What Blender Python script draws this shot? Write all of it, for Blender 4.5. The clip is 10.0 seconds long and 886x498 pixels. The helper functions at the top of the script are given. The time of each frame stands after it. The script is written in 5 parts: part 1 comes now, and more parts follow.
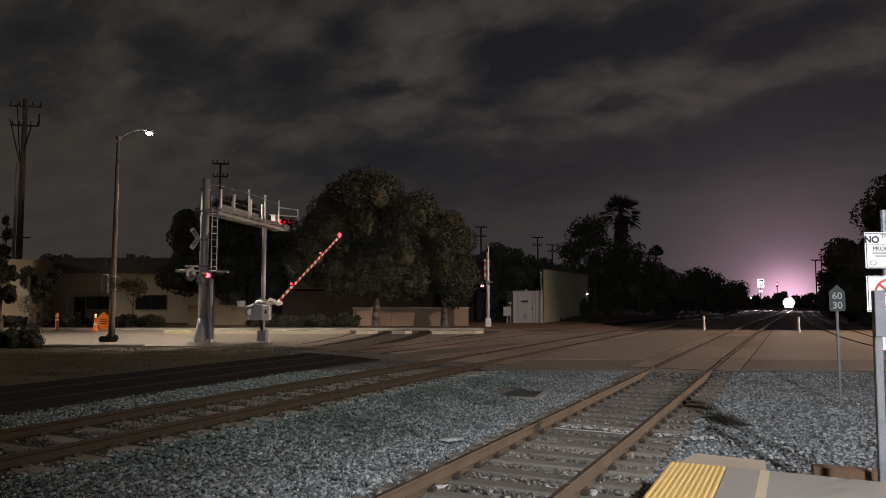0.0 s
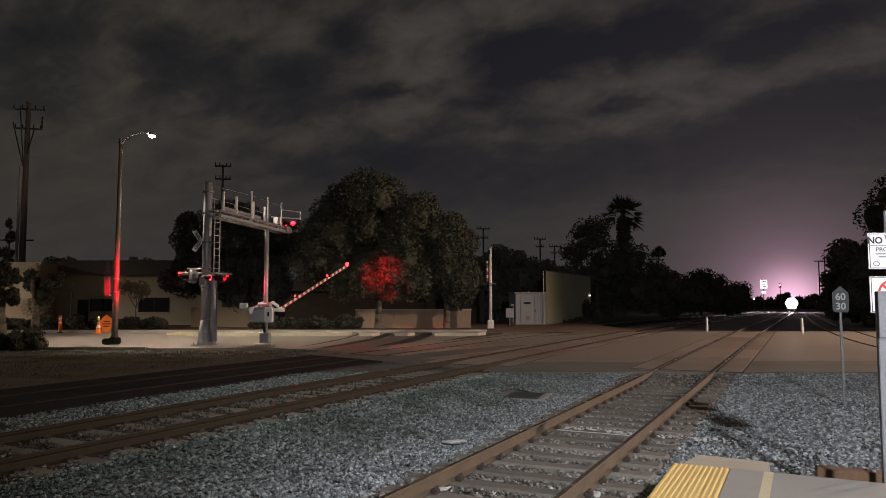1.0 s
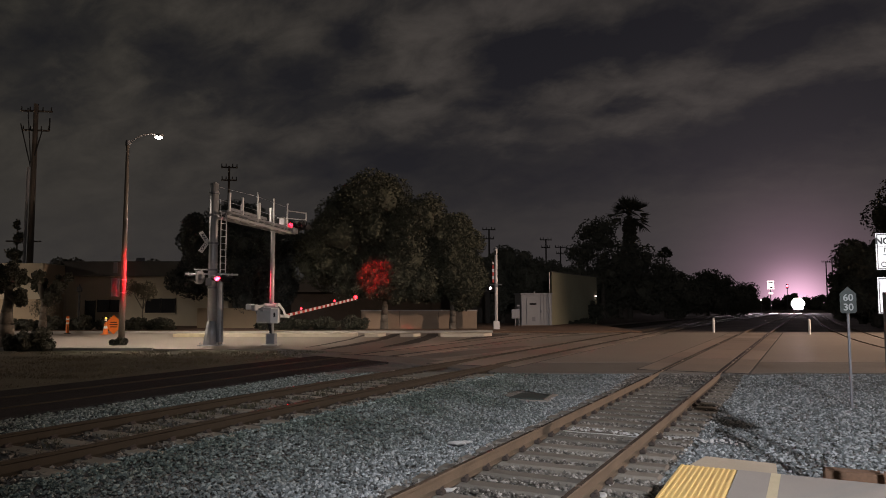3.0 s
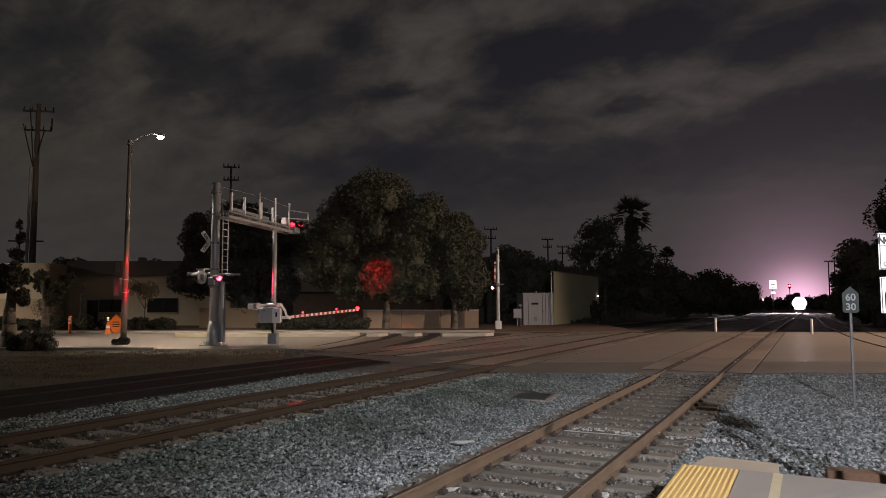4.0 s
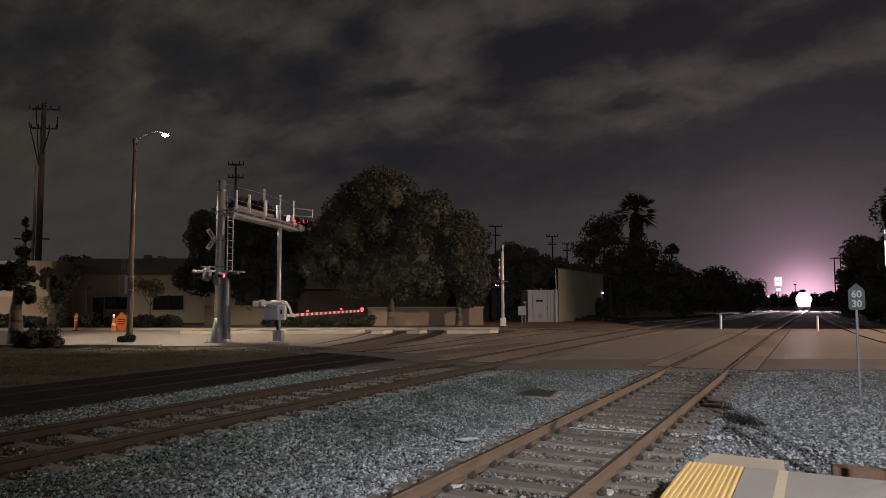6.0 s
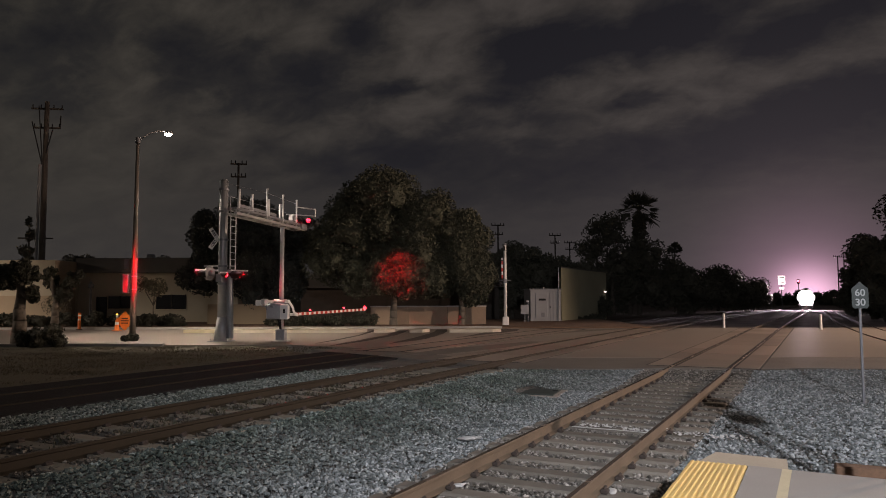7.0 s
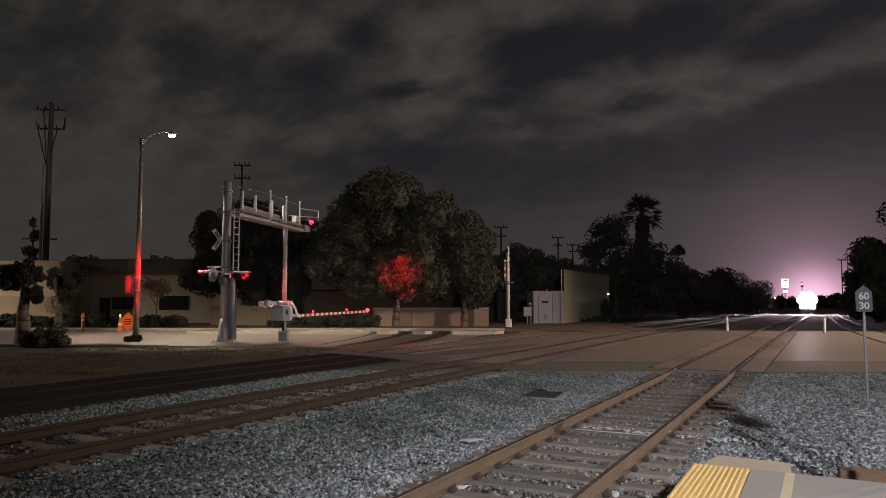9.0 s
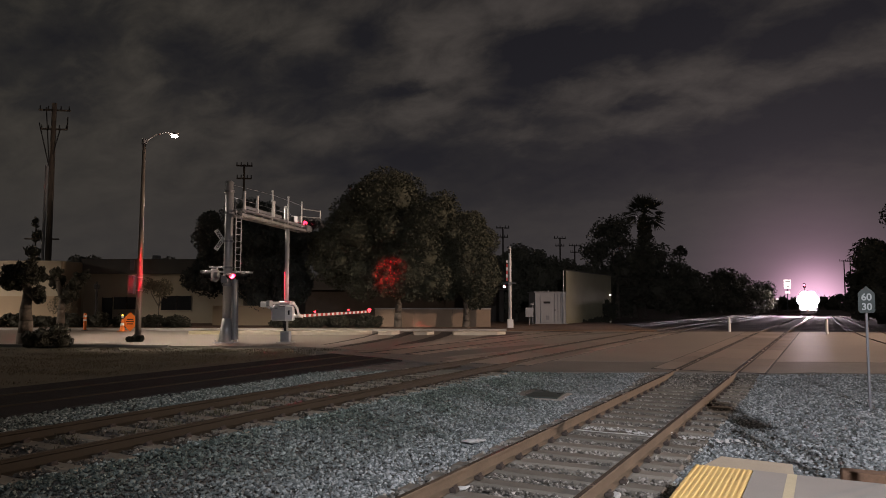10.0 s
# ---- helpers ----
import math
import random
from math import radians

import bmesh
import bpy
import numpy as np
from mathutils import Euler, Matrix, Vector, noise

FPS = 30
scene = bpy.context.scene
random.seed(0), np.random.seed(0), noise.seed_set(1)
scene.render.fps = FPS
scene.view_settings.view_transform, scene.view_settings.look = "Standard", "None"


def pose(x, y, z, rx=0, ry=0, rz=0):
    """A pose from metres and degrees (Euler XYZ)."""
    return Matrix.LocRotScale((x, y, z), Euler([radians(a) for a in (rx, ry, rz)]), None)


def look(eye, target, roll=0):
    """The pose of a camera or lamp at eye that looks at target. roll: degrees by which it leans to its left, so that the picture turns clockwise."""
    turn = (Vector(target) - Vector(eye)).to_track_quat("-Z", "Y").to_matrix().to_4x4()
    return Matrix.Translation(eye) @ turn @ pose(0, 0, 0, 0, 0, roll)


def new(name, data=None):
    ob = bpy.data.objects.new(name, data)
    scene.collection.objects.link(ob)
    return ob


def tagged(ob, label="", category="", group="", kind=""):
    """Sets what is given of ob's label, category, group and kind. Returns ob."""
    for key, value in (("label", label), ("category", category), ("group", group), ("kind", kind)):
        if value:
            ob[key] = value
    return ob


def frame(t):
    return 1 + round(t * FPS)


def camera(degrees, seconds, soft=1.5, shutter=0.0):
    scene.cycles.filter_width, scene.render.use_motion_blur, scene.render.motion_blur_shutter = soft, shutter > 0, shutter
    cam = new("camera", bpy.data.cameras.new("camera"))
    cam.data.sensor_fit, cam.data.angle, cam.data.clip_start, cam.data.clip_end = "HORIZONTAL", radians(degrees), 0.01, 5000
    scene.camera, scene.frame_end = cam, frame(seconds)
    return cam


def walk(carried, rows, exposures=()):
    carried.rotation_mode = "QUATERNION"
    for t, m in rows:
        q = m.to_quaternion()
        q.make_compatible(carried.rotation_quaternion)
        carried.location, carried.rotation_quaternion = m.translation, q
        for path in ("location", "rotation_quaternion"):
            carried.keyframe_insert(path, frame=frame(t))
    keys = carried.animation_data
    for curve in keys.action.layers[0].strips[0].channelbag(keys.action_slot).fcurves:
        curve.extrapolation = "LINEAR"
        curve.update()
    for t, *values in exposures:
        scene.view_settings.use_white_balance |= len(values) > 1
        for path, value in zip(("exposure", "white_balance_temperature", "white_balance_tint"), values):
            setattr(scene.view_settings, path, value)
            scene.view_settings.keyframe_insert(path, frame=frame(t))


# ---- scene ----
TURN = 26.616          # the street runs along this bearing, across the tracks
cam = camera(64.2, 10.0, soft=0.9)
EYE = (0.0, 0.0, 1.88)  # above the near rail head


def aim(yaw, pitch, roll):
    """Camera pose at the fixed stand: yaw to the left of the tracks, pitch up, roll, in degrees."""
    return Matrix.Translation(EYE) @ pose(0, 0, 0, 0, 0, yaw) @ pose(0, 0, 0, 90 + pitch) @ pose(0, 0, 0, 0, 0, -roll)


walk(cam, [
    (0.0, aim(26.616, 4.118, 0.0)), (0.5, aim(26.718, 4.171, 0.074)), (1.0, aim(26.809, 4.263, 0.125)),
    (1.5, aim(26.909, 4.305, 0.117)), (2.0, aim(27.025, 4.301, 0.157)), (2.5, aim(27.174, 4.322, 0.146)),
    (4.0, aim(27.423, 4.308, 0.127)), (4.5, aim(27.538, 4.23, 0.155)), (5.0, aim(27.631, 4.232, 0.135)),
    (5.5, aim(27.694, 4.165, 0.14)), (7.0, aim(28.002, 3.997, 0.223)), (7.5, aim(28.067, 4.063, 0.213)),
    (8.0, aim(28.124, 4.122, 0.189)), (8.5, aim(28.18, 4.155, 0.102)), (9.0, aim(28.239, 4.152, 0.024)),
    (9.5, aim(28.32, 4.162, -0.006)), (10.0, aim(28.394, 4.192, -0.052))],
     [(0.0, 0.0, 6650, 15), (4.0, 0.04, 6650, 17), (10.0, 0.09, 6650, 18)])

CT, ST = math.cos(radians(TURN)), math.sin(radians(TURN))


def W(u, v, z=0.0):
    """A place given along the street (u) and across it (v)."""
    return Vector((u * CT - v * ST, u * ST + v * CT, z))


# ---- night sky ----
world = bpy.data.worlds.new("night_sky")
scene.world = world
world.use_nodes = True
nt = world.node_tree
nt.nodes.clear()


def node(tree, kind, **values):
    n = tree.nodes.new(kind)
    for k, v in values.items():
        if k in n.inputs:
            n.inputs[k].default_value = v
    return n


def math_node(tree, op, a, b=None):
    n = tree.nodes.new("ShaderNodeMath")
    n.operation = op
    for i, s in enumerate((a, b)):
        if s is None:
            continue
        if isinstance(s, (int, float)):
            n.inputs[i].default_value = s
        else:
            tree.links.new(s, n.inputs[i])
    return n.outputs[0]


def ramp(tree, fac, stops):
    n = tree.nodes.new("ShaderNodeValToRGB")
    el = n.color_ramp.elements
    while len(el) < len(stops):
        el.new(0.5)
    for e, (p, c) in zip(el, stops):
        e.position = p
        e.color = (*c, 1) if len(c) == 3 else c
    tree.links.new(fac, n.inputs[0])
    return n.outputs[0]


# cloud masses: bearing left of the line, elevation, half width, half height in degrees, weight
GAPS = ((20.6, 19.9, 4.2, 0.9, 1.0), (19.7, 18.3, 2.9, 1.2, 1.0), (14.9, 19.7, 3.1, 0.7, 0.7), (9.2, 20.2, 4.5, 1.4, 1.0), (2.0, 18.7, 2.4, 1.4, 0.8),
        (-1.8, 19.6, 3.6, 1.0, 0.6), (-1.9, 14.4, 6.7, 1.2, 0.9), (23.6, 15.8, 2.7, 0.7, 0.6), (12.1, 15.1, 2.0, 0.7, 0.6), (31.5, 16.6, 2.2, 0.5, 0.7),
        (34.6, 21.0, 2.0, 1.4, 0.6), (57.7, 18.6, 3.6, 1.8, 0.5), (49.3, 18.6, 2.2, 1.6, 0.5), (45.1, 17.4, 4.5, 1.8, 0.4), (38.7, 17.0, 2.7, 2.2, 0.5),
        (7.8, 11.1, 16.9, 1.9, 0.55), (31.5, 11.5, 7.6, 1.6, 0.5), (57.1, 14.6, 3.6, 1.8, 0.3))
CLOUDS = ((29.2, 19.1, 3.8, 2.4, 0.7), (28.3, 15.1, 4.0, 0.9, 0.7), (36.6, 13.2, 3.1, 1.0, 0.5), (25.9, 22.4, 5.8, 1.3, 0.6), (15.4, 16.5, 3.6, 1.2, 0.6),
          (8.4, 17.0, 2.4, 1.8, 0.5), (8.9, 14.0, 7.6, 0.8, 0.7), (4.0, 16.4, 2.7, 1.6, 0.6), (-3.1, 16.9, 3.6, 1.0, 0.6), (41.6, 20.6, 4.9, 1.8, 0.4),
          (53.1, 16.1, 4.0, 2.7, 0.4), (52.9, 9.7, 11.6, 4.9, 0.3), (22.7, 13.1, 2.2, 0.6, 0.5), (5.0, 20.9, 1.8, 1.1, 0.4))


def mix_colors(kind, a, b):
    n = nt.nodes.new("ShaderNodeMix")
    n.data_type, n.blend_type = "RGBA", kind
    n.inputs["Factor"].default_value = 1
    for key, v in (("A", a), ("B", b)):
        if isinstance(v, tuple):
            n.inputs[key].default_value = (*v, 1)
        else:
            nt.links.new(v, n.inputs[key])
    return n.outputs["Result"]


def sky():
    m = lambda op, a, b=None: math_node(nt, op, a, b)
    tc = nt.nodes.new("ShaderNodeTexCoord")
    sep = nt.nodes.new("ShaderNodeSeparateXYZ")
    nt.links.new(tc.outputs["Generated"], sep.inputs[0])
    x, y, z = sep.outputs
    up = m("ADD", m("MAXIMUM", z, 0.0), 0.42)
    comb = nt.nodes.new("ShaderNodeCombineXYZ")
    nt.links.new(m("DIVIDE", x, up), comb.inputs[0])
    nt.links.new(m("DIVIDE", y, up), comb.inputs[1])
    rot = nt.nodes.new("ShaderNodeMapping")
    rot.inputs["Rotation"].default_value = (0, 0, radians(-25))
    rot.inputs["Scale"].default_value = (0.75, 1.0, 1.0)
    rot.inputs["Location"].default_value = (1.7, 0.35, 0)
    nt.links.new(comb.outputs[0], rot.inputs["Vector"])
    big = node(nt, "ShaderNodeTexNoise", Scale=13.0, Detail=9.0, Roughness=0.6, Distortion=0.3)
    nt.links.new(rot.outputs[0], big.inputs["Vector"])
    shift = node(nt, "ShaderNodeTexNoise", Scale=13.0, Detail=5.0, Roughness=0.6)
    nt.links.new(rot.outputs[0], shift.inputs["Vector"])
    wob = nt.nodes.new("ShaderNodeSeparateColor")
    nt.links.new(shift.outputs["Color"], wob.inputs[0])
    # bearing and elevation in degrees, made uneven so that the masses have ragged edges
    az = m("MULTIPLY", m("ARCTAN2", m("MULTIPLY", x, -1.0), y), 57.2958)
    el = m("MULTIPLY", m("ARCSINE", z), 57.2958)
    azw = m("ADD", az, m("MULTIPLY", m("SUBTRACT", wob.outputs[0], 0.5), 5.0))
    elw = m("ADD", el, m("MULTIPLY", m("SUBTRACT", wob.outputs[1], 0.5), 2.4))
    total = m("MULTIPLY", m("SUBTRACT", big.outputs["Fac"], 0.5), 2.0)
    # the noise fades into even haze towards the horizon
    calm = ramp(nt, z, [(0.12, (0.25, 0.25, 0.25)), (0.26, (1, 1, 1))])
    total = m("MULTIPLY", total, calm)
    for blobs, sign in ((GAPS, -1.3), (CLOUDS, 0.75)):
        for a0, e0, wa, we, amp in blobs:
            da = m("SUBTRACT", azw, a0)
            de = m("ADD", m("SUBTRACT", elw, e0), m("MULTIPLY", da, 0.10))
            q = m("ADD", m("POWER", m("ABSOLUTE", m("DIVIDE", da, wa)), 2.0), m("POWER", m("ABSOLUTE", m("DIVIDE", de, we)), 2.0))
            total = m("ADD", total, m("MULTIPLY", m("POWER", 2.71828, m("MULTIPLY", q, -0.8)), sign * amp))
    deck = m("ADD", m("MULTIPLY", total, 0.5), 0.5)
    cloud = ramp(nt, deck, [(0.14, (0.0115, 0.0117, 0.0142)), (0.38, (0.0185, 0.0180, 0.0186)), (0.56, (0.0300, 0.0280, 0.0260)), (0.88, (0.052, 0.0475, 0.0425))])
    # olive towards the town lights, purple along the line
    side = ramp(nt, m("DIVIDE", m("ADD", az, 10.0), 75.0), [(0.0, (1.0, 0.985, 1.0)), (0.45, (1.0, 0.99, 1.0)), (1.0, (0.98, 1.0, 0.88))])
    low = ramp(nt, z, [(0.0, (1, 1, 1)), (0.16, (0.30, 0.30, 0.30)), (0.36, (0, 0, 0))])
    # the headlights' pink halo, painted into the sky round the line's end
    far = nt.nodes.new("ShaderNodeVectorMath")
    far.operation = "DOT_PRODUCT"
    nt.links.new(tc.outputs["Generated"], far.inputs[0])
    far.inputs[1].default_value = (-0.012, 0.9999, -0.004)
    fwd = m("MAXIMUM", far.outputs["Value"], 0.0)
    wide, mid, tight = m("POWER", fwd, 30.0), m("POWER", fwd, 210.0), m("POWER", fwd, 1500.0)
    headlight_halo = nt.nodes.new("ShaderNodeCombineXYZ")
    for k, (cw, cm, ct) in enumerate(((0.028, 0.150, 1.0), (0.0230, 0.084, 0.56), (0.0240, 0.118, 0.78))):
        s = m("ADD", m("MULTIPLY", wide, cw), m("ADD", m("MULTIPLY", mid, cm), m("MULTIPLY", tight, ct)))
        nt.links.new(s, headlight_halo.inputs[k])
    col = mix_colors("MULTIPLY", cloud, side)
    col = mix_colors("ADD", col, mix_colors("MULTIPLY", low, (0.011, 0.0105, 0.012)))
    col = mix_colors("ADD", col, headlight_halo.outputs[0])
    bg = nt.nodes.new("ShaderNodeBackground")
    nt.links.new(col, bg.inputs["Color"])
    out = nt.nodes.new("ShaderNodeOutputWorld")
    nt.links.new(bg.outputs[0], out.inputs[0])


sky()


# ---- lamps ----
def lamp(name, kind, place, watts, color, target=None, size=0.2, cone=60, blend=0.5, parent=None):
    d = bpy.data.lights.new(name, kind)
    d.energy, d.color = watts, color
    if kind == "SPOT":
        d.spot_size, d.spot_blend, d.shadow_soft_size = radians(cone), blend, size
    elif kind == "POINT":
        d.shadow_soft_size = size
    ob = new(name, d)
    ob.matrix_world = look(place, target or (place[0], place[1] + 1e-4, place[2] - 1))
    if parent is not None:
        ob.parent = parent
        ob.matrix_parent_inverse = parent.matrix_basis.inverted()
    return ob


STREET_WATTS, EAST_FILL_WATTS, WEST_FILL_WATTS, PLATFORM_WATTS = 5400, 46000, 60000, 16000
BEAM_WATTS = 2600
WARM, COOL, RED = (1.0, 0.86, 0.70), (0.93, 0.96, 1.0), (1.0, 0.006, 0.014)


# ---- materials ----
def material(name, color, rough=0.6, metal=0.0, spread=0.25, scale=6.0, fine=60.0, bump=0.15, bump_size=0.01, tint=None, each=False, spec=0.5):
    """Base colour varied at two scales, with fine relief. each: every piece gets its own shade."""
    m = bpy.data.materials.new(name)
    m.use_nodes = True
    t = m.node_tree
    b = t.nodes["Principled BSDF"]
    tc = t.nodes.new("ShaderNodeTexCoord")
    n1 = node(t, "ShaderNodeTexNoise", Scale=scale, Detail=6.0, Roughness=0.6)
    n2 = node(t, "ShaderNodeTexNoise", Scale=fine, Detail=3.0, Roughness=0.7)
    for n in (n1, n2):
        t.links.new(tc.outputs["Object"], n.inputs["Vector"])
    f = math_node(t, "ADD", math_node(t, "MULTIPLY", n1.outputs["Fac"], 0.6), math_node(t, "MULTIPLY", n2.outputs["Fac"], 0.4))
    if each:
        info = t.nodes.new("ShaderNodeObjectInfo")
        f = math_node(t, "ADD", math_node(t, "MULTIPLY", f, 0.7), math_node(t, "MULTIPLY", info.outputs["Random"], 0.3))
    dark = tuple(c * (1 - spread) for c in color)
    light = tuple(min(1, c * (1 + spread)) for c in (tint or color))
    col = ramp(t, f, [(0.3, dark), (0.7, light)])
    t.links.new(col, b.inputs["Base Color"])
    b.inputs["Roughness"].default_value = rough
    t.links.new(math_node(t, "ADD", math_node(t, "MULTIPLY", n1.outputs["Fac"], 0.24), rough - 0.12), b.inputs["Roughness"])
    b.inputs["Metallic"].default_value = metal
    b.inputs["Specular IOR Level"].default_value = spec
    if bump:
        bp = t.nodes.new("ShaderNodeBump")
        bp.inputs["Strength"].default_value = bump
        bp.inputs["Distance"].default_value = bump_size
        t.links.new(n2.outputs["Fac"], bp.inputs["Height"])
        t.links.new(bp.outputs[0], b.inputs["Normal"])
    return m


def stones(name, dark, mid, light, rough=0.85, moss_falloff=None):
    """Loose stones, every one its own shade. The optional pair (x where thick, x where it ends) paints mossy green and
    lamp falloff across the bed.
    """
    m = bpy.data.materials.new(name)
    m.use_nodes = True
    t = m.node_tree
    b = t.nodes["Principled BSDF"]
    g = t.nodes.new("ShaderNodeNewGeometry")
    tc = t.nodes.new("ShaderNodeTexCoord")
    n = node(t, "ShaderNodeTexNoise", Scale=0.9, Detail=4.0)
    fine = node(t, "ShaderNodeTexNoise", Scale=70.0, Detail=3.0)
    for q in (n, fine):
        t.links.new(tc.outputs["Object"], q.inputs["Vector"])
    f = math_node(t, "ADD", math_node(t, "MULTIPLY", g.outputs["Random Per Island"], 0.75), math_node(t, "MULTIPLY", n.outputs["Fac"], 0.3))
    f = math_node(t, "ADD", f, math_node(t, "MULTIPLY", math_node(t, "SUBTRACT", fine.outputs["Fac"], 0.5), 0.35))
    col = ramp(t, f, [(0.1, dark), (0.5, mid), (0.80, light), (0.98, tuple(min(1, 1.5 * c) for c in light))])
    # mossy green and the platform lamp's falloff, both multiplied into the stone colour
    if moss_falloff:
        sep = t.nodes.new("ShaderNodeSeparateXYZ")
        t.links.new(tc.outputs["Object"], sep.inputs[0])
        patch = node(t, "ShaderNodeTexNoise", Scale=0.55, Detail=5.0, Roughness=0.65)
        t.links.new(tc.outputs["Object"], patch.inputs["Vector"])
        k = math_node(t, "DIVIDE", math_node(t, "SUBTRACT", moss_falloff[1], sep.outputs[0]), moss_falloff[1] - moss_falloff[0])
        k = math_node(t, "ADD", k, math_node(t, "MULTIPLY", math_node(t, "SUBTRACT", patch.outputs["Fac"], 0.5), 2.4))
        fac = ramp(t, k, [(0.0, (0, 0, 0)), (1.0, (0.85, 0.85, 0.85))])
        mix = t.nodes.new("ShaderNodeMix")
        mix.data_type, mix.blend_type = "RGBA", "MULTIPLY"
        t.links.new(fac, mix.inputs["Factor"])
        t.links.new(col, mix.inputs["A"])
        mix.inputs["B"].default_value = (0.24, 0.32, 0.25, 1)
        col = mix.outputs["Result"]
    t.links.new(col, b.inputs["Base Color"])
    b.inputs["Roughness"].default_value = rough
    return m


def glow(name, color, strength):
    m = bpy.data.materials.new(name)
    m.use_nodes = True
    b = m.node_tree.nodes["Principled BSDF"]
    b.inputs["Base Color"].default_value = (*color, 1)
    b.inputs["Emission Color"].default_value = (*color, 1)
    b.inputs["Emission Strength"].default_value = strength
    return m


ASPHALT = material("asphalt", (0.14, 0.126, 0.112), 0.75, spread=0.35, scale=0.5, fine=90, bump=0.4, bump_size=0.008)
STREET = material("worn_street_asphalt", (0.24, 0.212, 0.182), 0.58, spread=0.25, scale=0.35, fine=70, bump=0.3, bump_size=0.006)
KERB = material("pale_kerb_concrete", (0.50, 0.45, 0.37), 0.85, spread=0.2, scale=1.6, fine=40, bump=0.2)
STREET_STRIP = material("dark_street_strip", (0.060, 0.048, 0.042), 0.8, spread=0.4, scale=1.1, fine=60, bump=0.3)
FAR_BED = material("oily_far_ballast", (0.20, 0.17, 0.165), 0.95, spread=0.45, scale=0.4, fine=8, bump=0.6, bump_size=0.05, spec=0.03)
CONCRETE = material("concrete", (0.36, 0.345, 0.32), 0.8, spread=0.2, scale=1.3, fine=45, bump=0.2)
PANEL = material("crossing_concrete", (0.25, 0.205, 0.17), 0.58, spread=0.3, scale=1.0, fine=60, bump=0.25, each=True)
SLEEPER_PALE = material("bleached_sleeper_concrete", (0.20, 0.185, 0.15), 0.85, spread=0.3, scale=3, fine=70, bump=0.3, each=True)
SLEEPER = material("sleeper_concrete", (0.150, 0.137, 0.115), 0.85, spread=0.3, scale=3, fine=70, bump=0.3, each=True)
WOOD_TIE = material("creosoted_wood", (0.06, 0.05, 0.042), 0.85, spread=0.35, scale=3, fine=40, bump=0.4, each=True)
RUST_DARK = material("blackened_rail_steel", (0.030, 0.0235, 0.0155), 0.7, 0.1, spread=0.4, scale=2.0, fine=70, bump=0.25, bump_size=0.004, spec=0.2)
RUST = material("rusty_rail_steel", (0.125, 0.092, 0.062), 0.75, 0.05, spread=0.4, scale=2.0, fine=70, bump=0.25, bump_size=0.004)
RAILTOP = material("worn_rail_head", (0.34, 0.26, 0.20), 0.25, 0.8, spread=0.25, scale=1.2, fine=60, bump=0.05)
CLIP = material("rusty_clip", (0.045, 0.035, 0.03), 0.8, 0.2, spread=0.3)
BALLAST = material("ballast_bed", (0.15, 0.15, 0.145), 0.95, spread=0.5, scale=1.2, fine=28, bump=1.0, bump_size=0.05, spec=0.1)
BALLAST_STONE = stones("ballast_stone", (0.074, 0.086, 0.088), (0.162, 0.186, 0.192), (0.33, 0.36, 0.37), moss_falloff=(-6.7, -4.3))
TRACK_STONE = stones("brown_ballast_stone", (0.045, 0.042, 0.036), (0.118, 0.110, 0.096), (0.28, 0.265, 0.24))
FAR_STONE = stones("mossy_ballast_stone", (0.038, 0.049, 0.046), (0.100, 0.132, 0.125), (0.23, 0.27, 0.26))
FOUL_STONE = stones("oily_brown_stone", (0.026, 0.023, 0.018), (0.070, 0.062, 0.050), (0.15, 0.14, 0.12))
DIRT = material("dry_grass_dirt", (0.075, 0.068, 0.043), 0.95, spread=0.4, scale=0.8, fine=30, bump=0.8, bump_size=0.03)
DARK_DIRT = material("oily_black_fill", (0.025, 0.0245, 0.026), 0.95, spread=0.4, scale=0.9, fine=30, bump=0.7, bump_size=0.03, spec=0.1)
EARTH = material("far_earth", (0.09, 0.078, 0.068), 0.95, spread=0.35, scale=0.2, fine=6, bump=0.5, bump_size=0.05, spec=0.05)
GRASS = material("weeds", (0.05, 0.048, 0.026), 0.85, spread=0.4, scale=1.2, fine=10, bump=0)
GALV = material("galvanised_steel", (0.42, 0.43, 0.44), 0.45, 0.45, spread=0.18, scale=2.5, fine=35, bump=0.08)
GALV_DULL = material("dull_galvanised_steel", (0.24, 0.25, 0.27), 0.6, 0.4, spread=0.25, scale=3.0, fine=50, bump=0.1)
ALU = material("painted_aluminium", (0.52, 0.53, 0.54), 0.5, 0.15, spread=0.15, scale=1.5, fine=30, bump=0.06)
POLE_CONC = material("spun_concrete_pole", (0.20, 0.175, 0.15), 0.85, spread=0.2, scale=2, fine=70, bump=0.2)
BLACK = material("black_paint", (0.018, 0.018, 0.019), 0.6, spread=0.3, bump=0.04, spec=0.25)
WHITE = material("white_reflective_paint", (0.72, 0.72, 0.71), 0.5, spread=0.1, scale=3, bump=0.03)
REDP = material("red_reflective_paint", (0.52, 0.045, 0.03), 0.45, spread=0.2, scale=3, bump=0.03)
SIGN_RED = material("sign_red", (0.55, 0.06, 0.05), 0.5, spread=0.1, bump=0)
SIGN_DARK = material("dark_green_grey_sign", (0.040, 0.055, 0.052), 0.55, spread=0.2, bump=0.03)
YELLOW = material("yellow_tactile_paving", (0.70, 0.50, 0.19), 0.7, spread=0.18, scale=2.0, fine=40, bump=0.15)
CREAM = material("cream_paint_strip", (0.52, 0.46, 0.31), 0.75, spread=0.15, scale=3)
PLATFORM = material("platform_concrete", (0.28, 0.265, 0.245), 0.75, spread=0.16, scale=0.9, fine=60, bump=0.12)
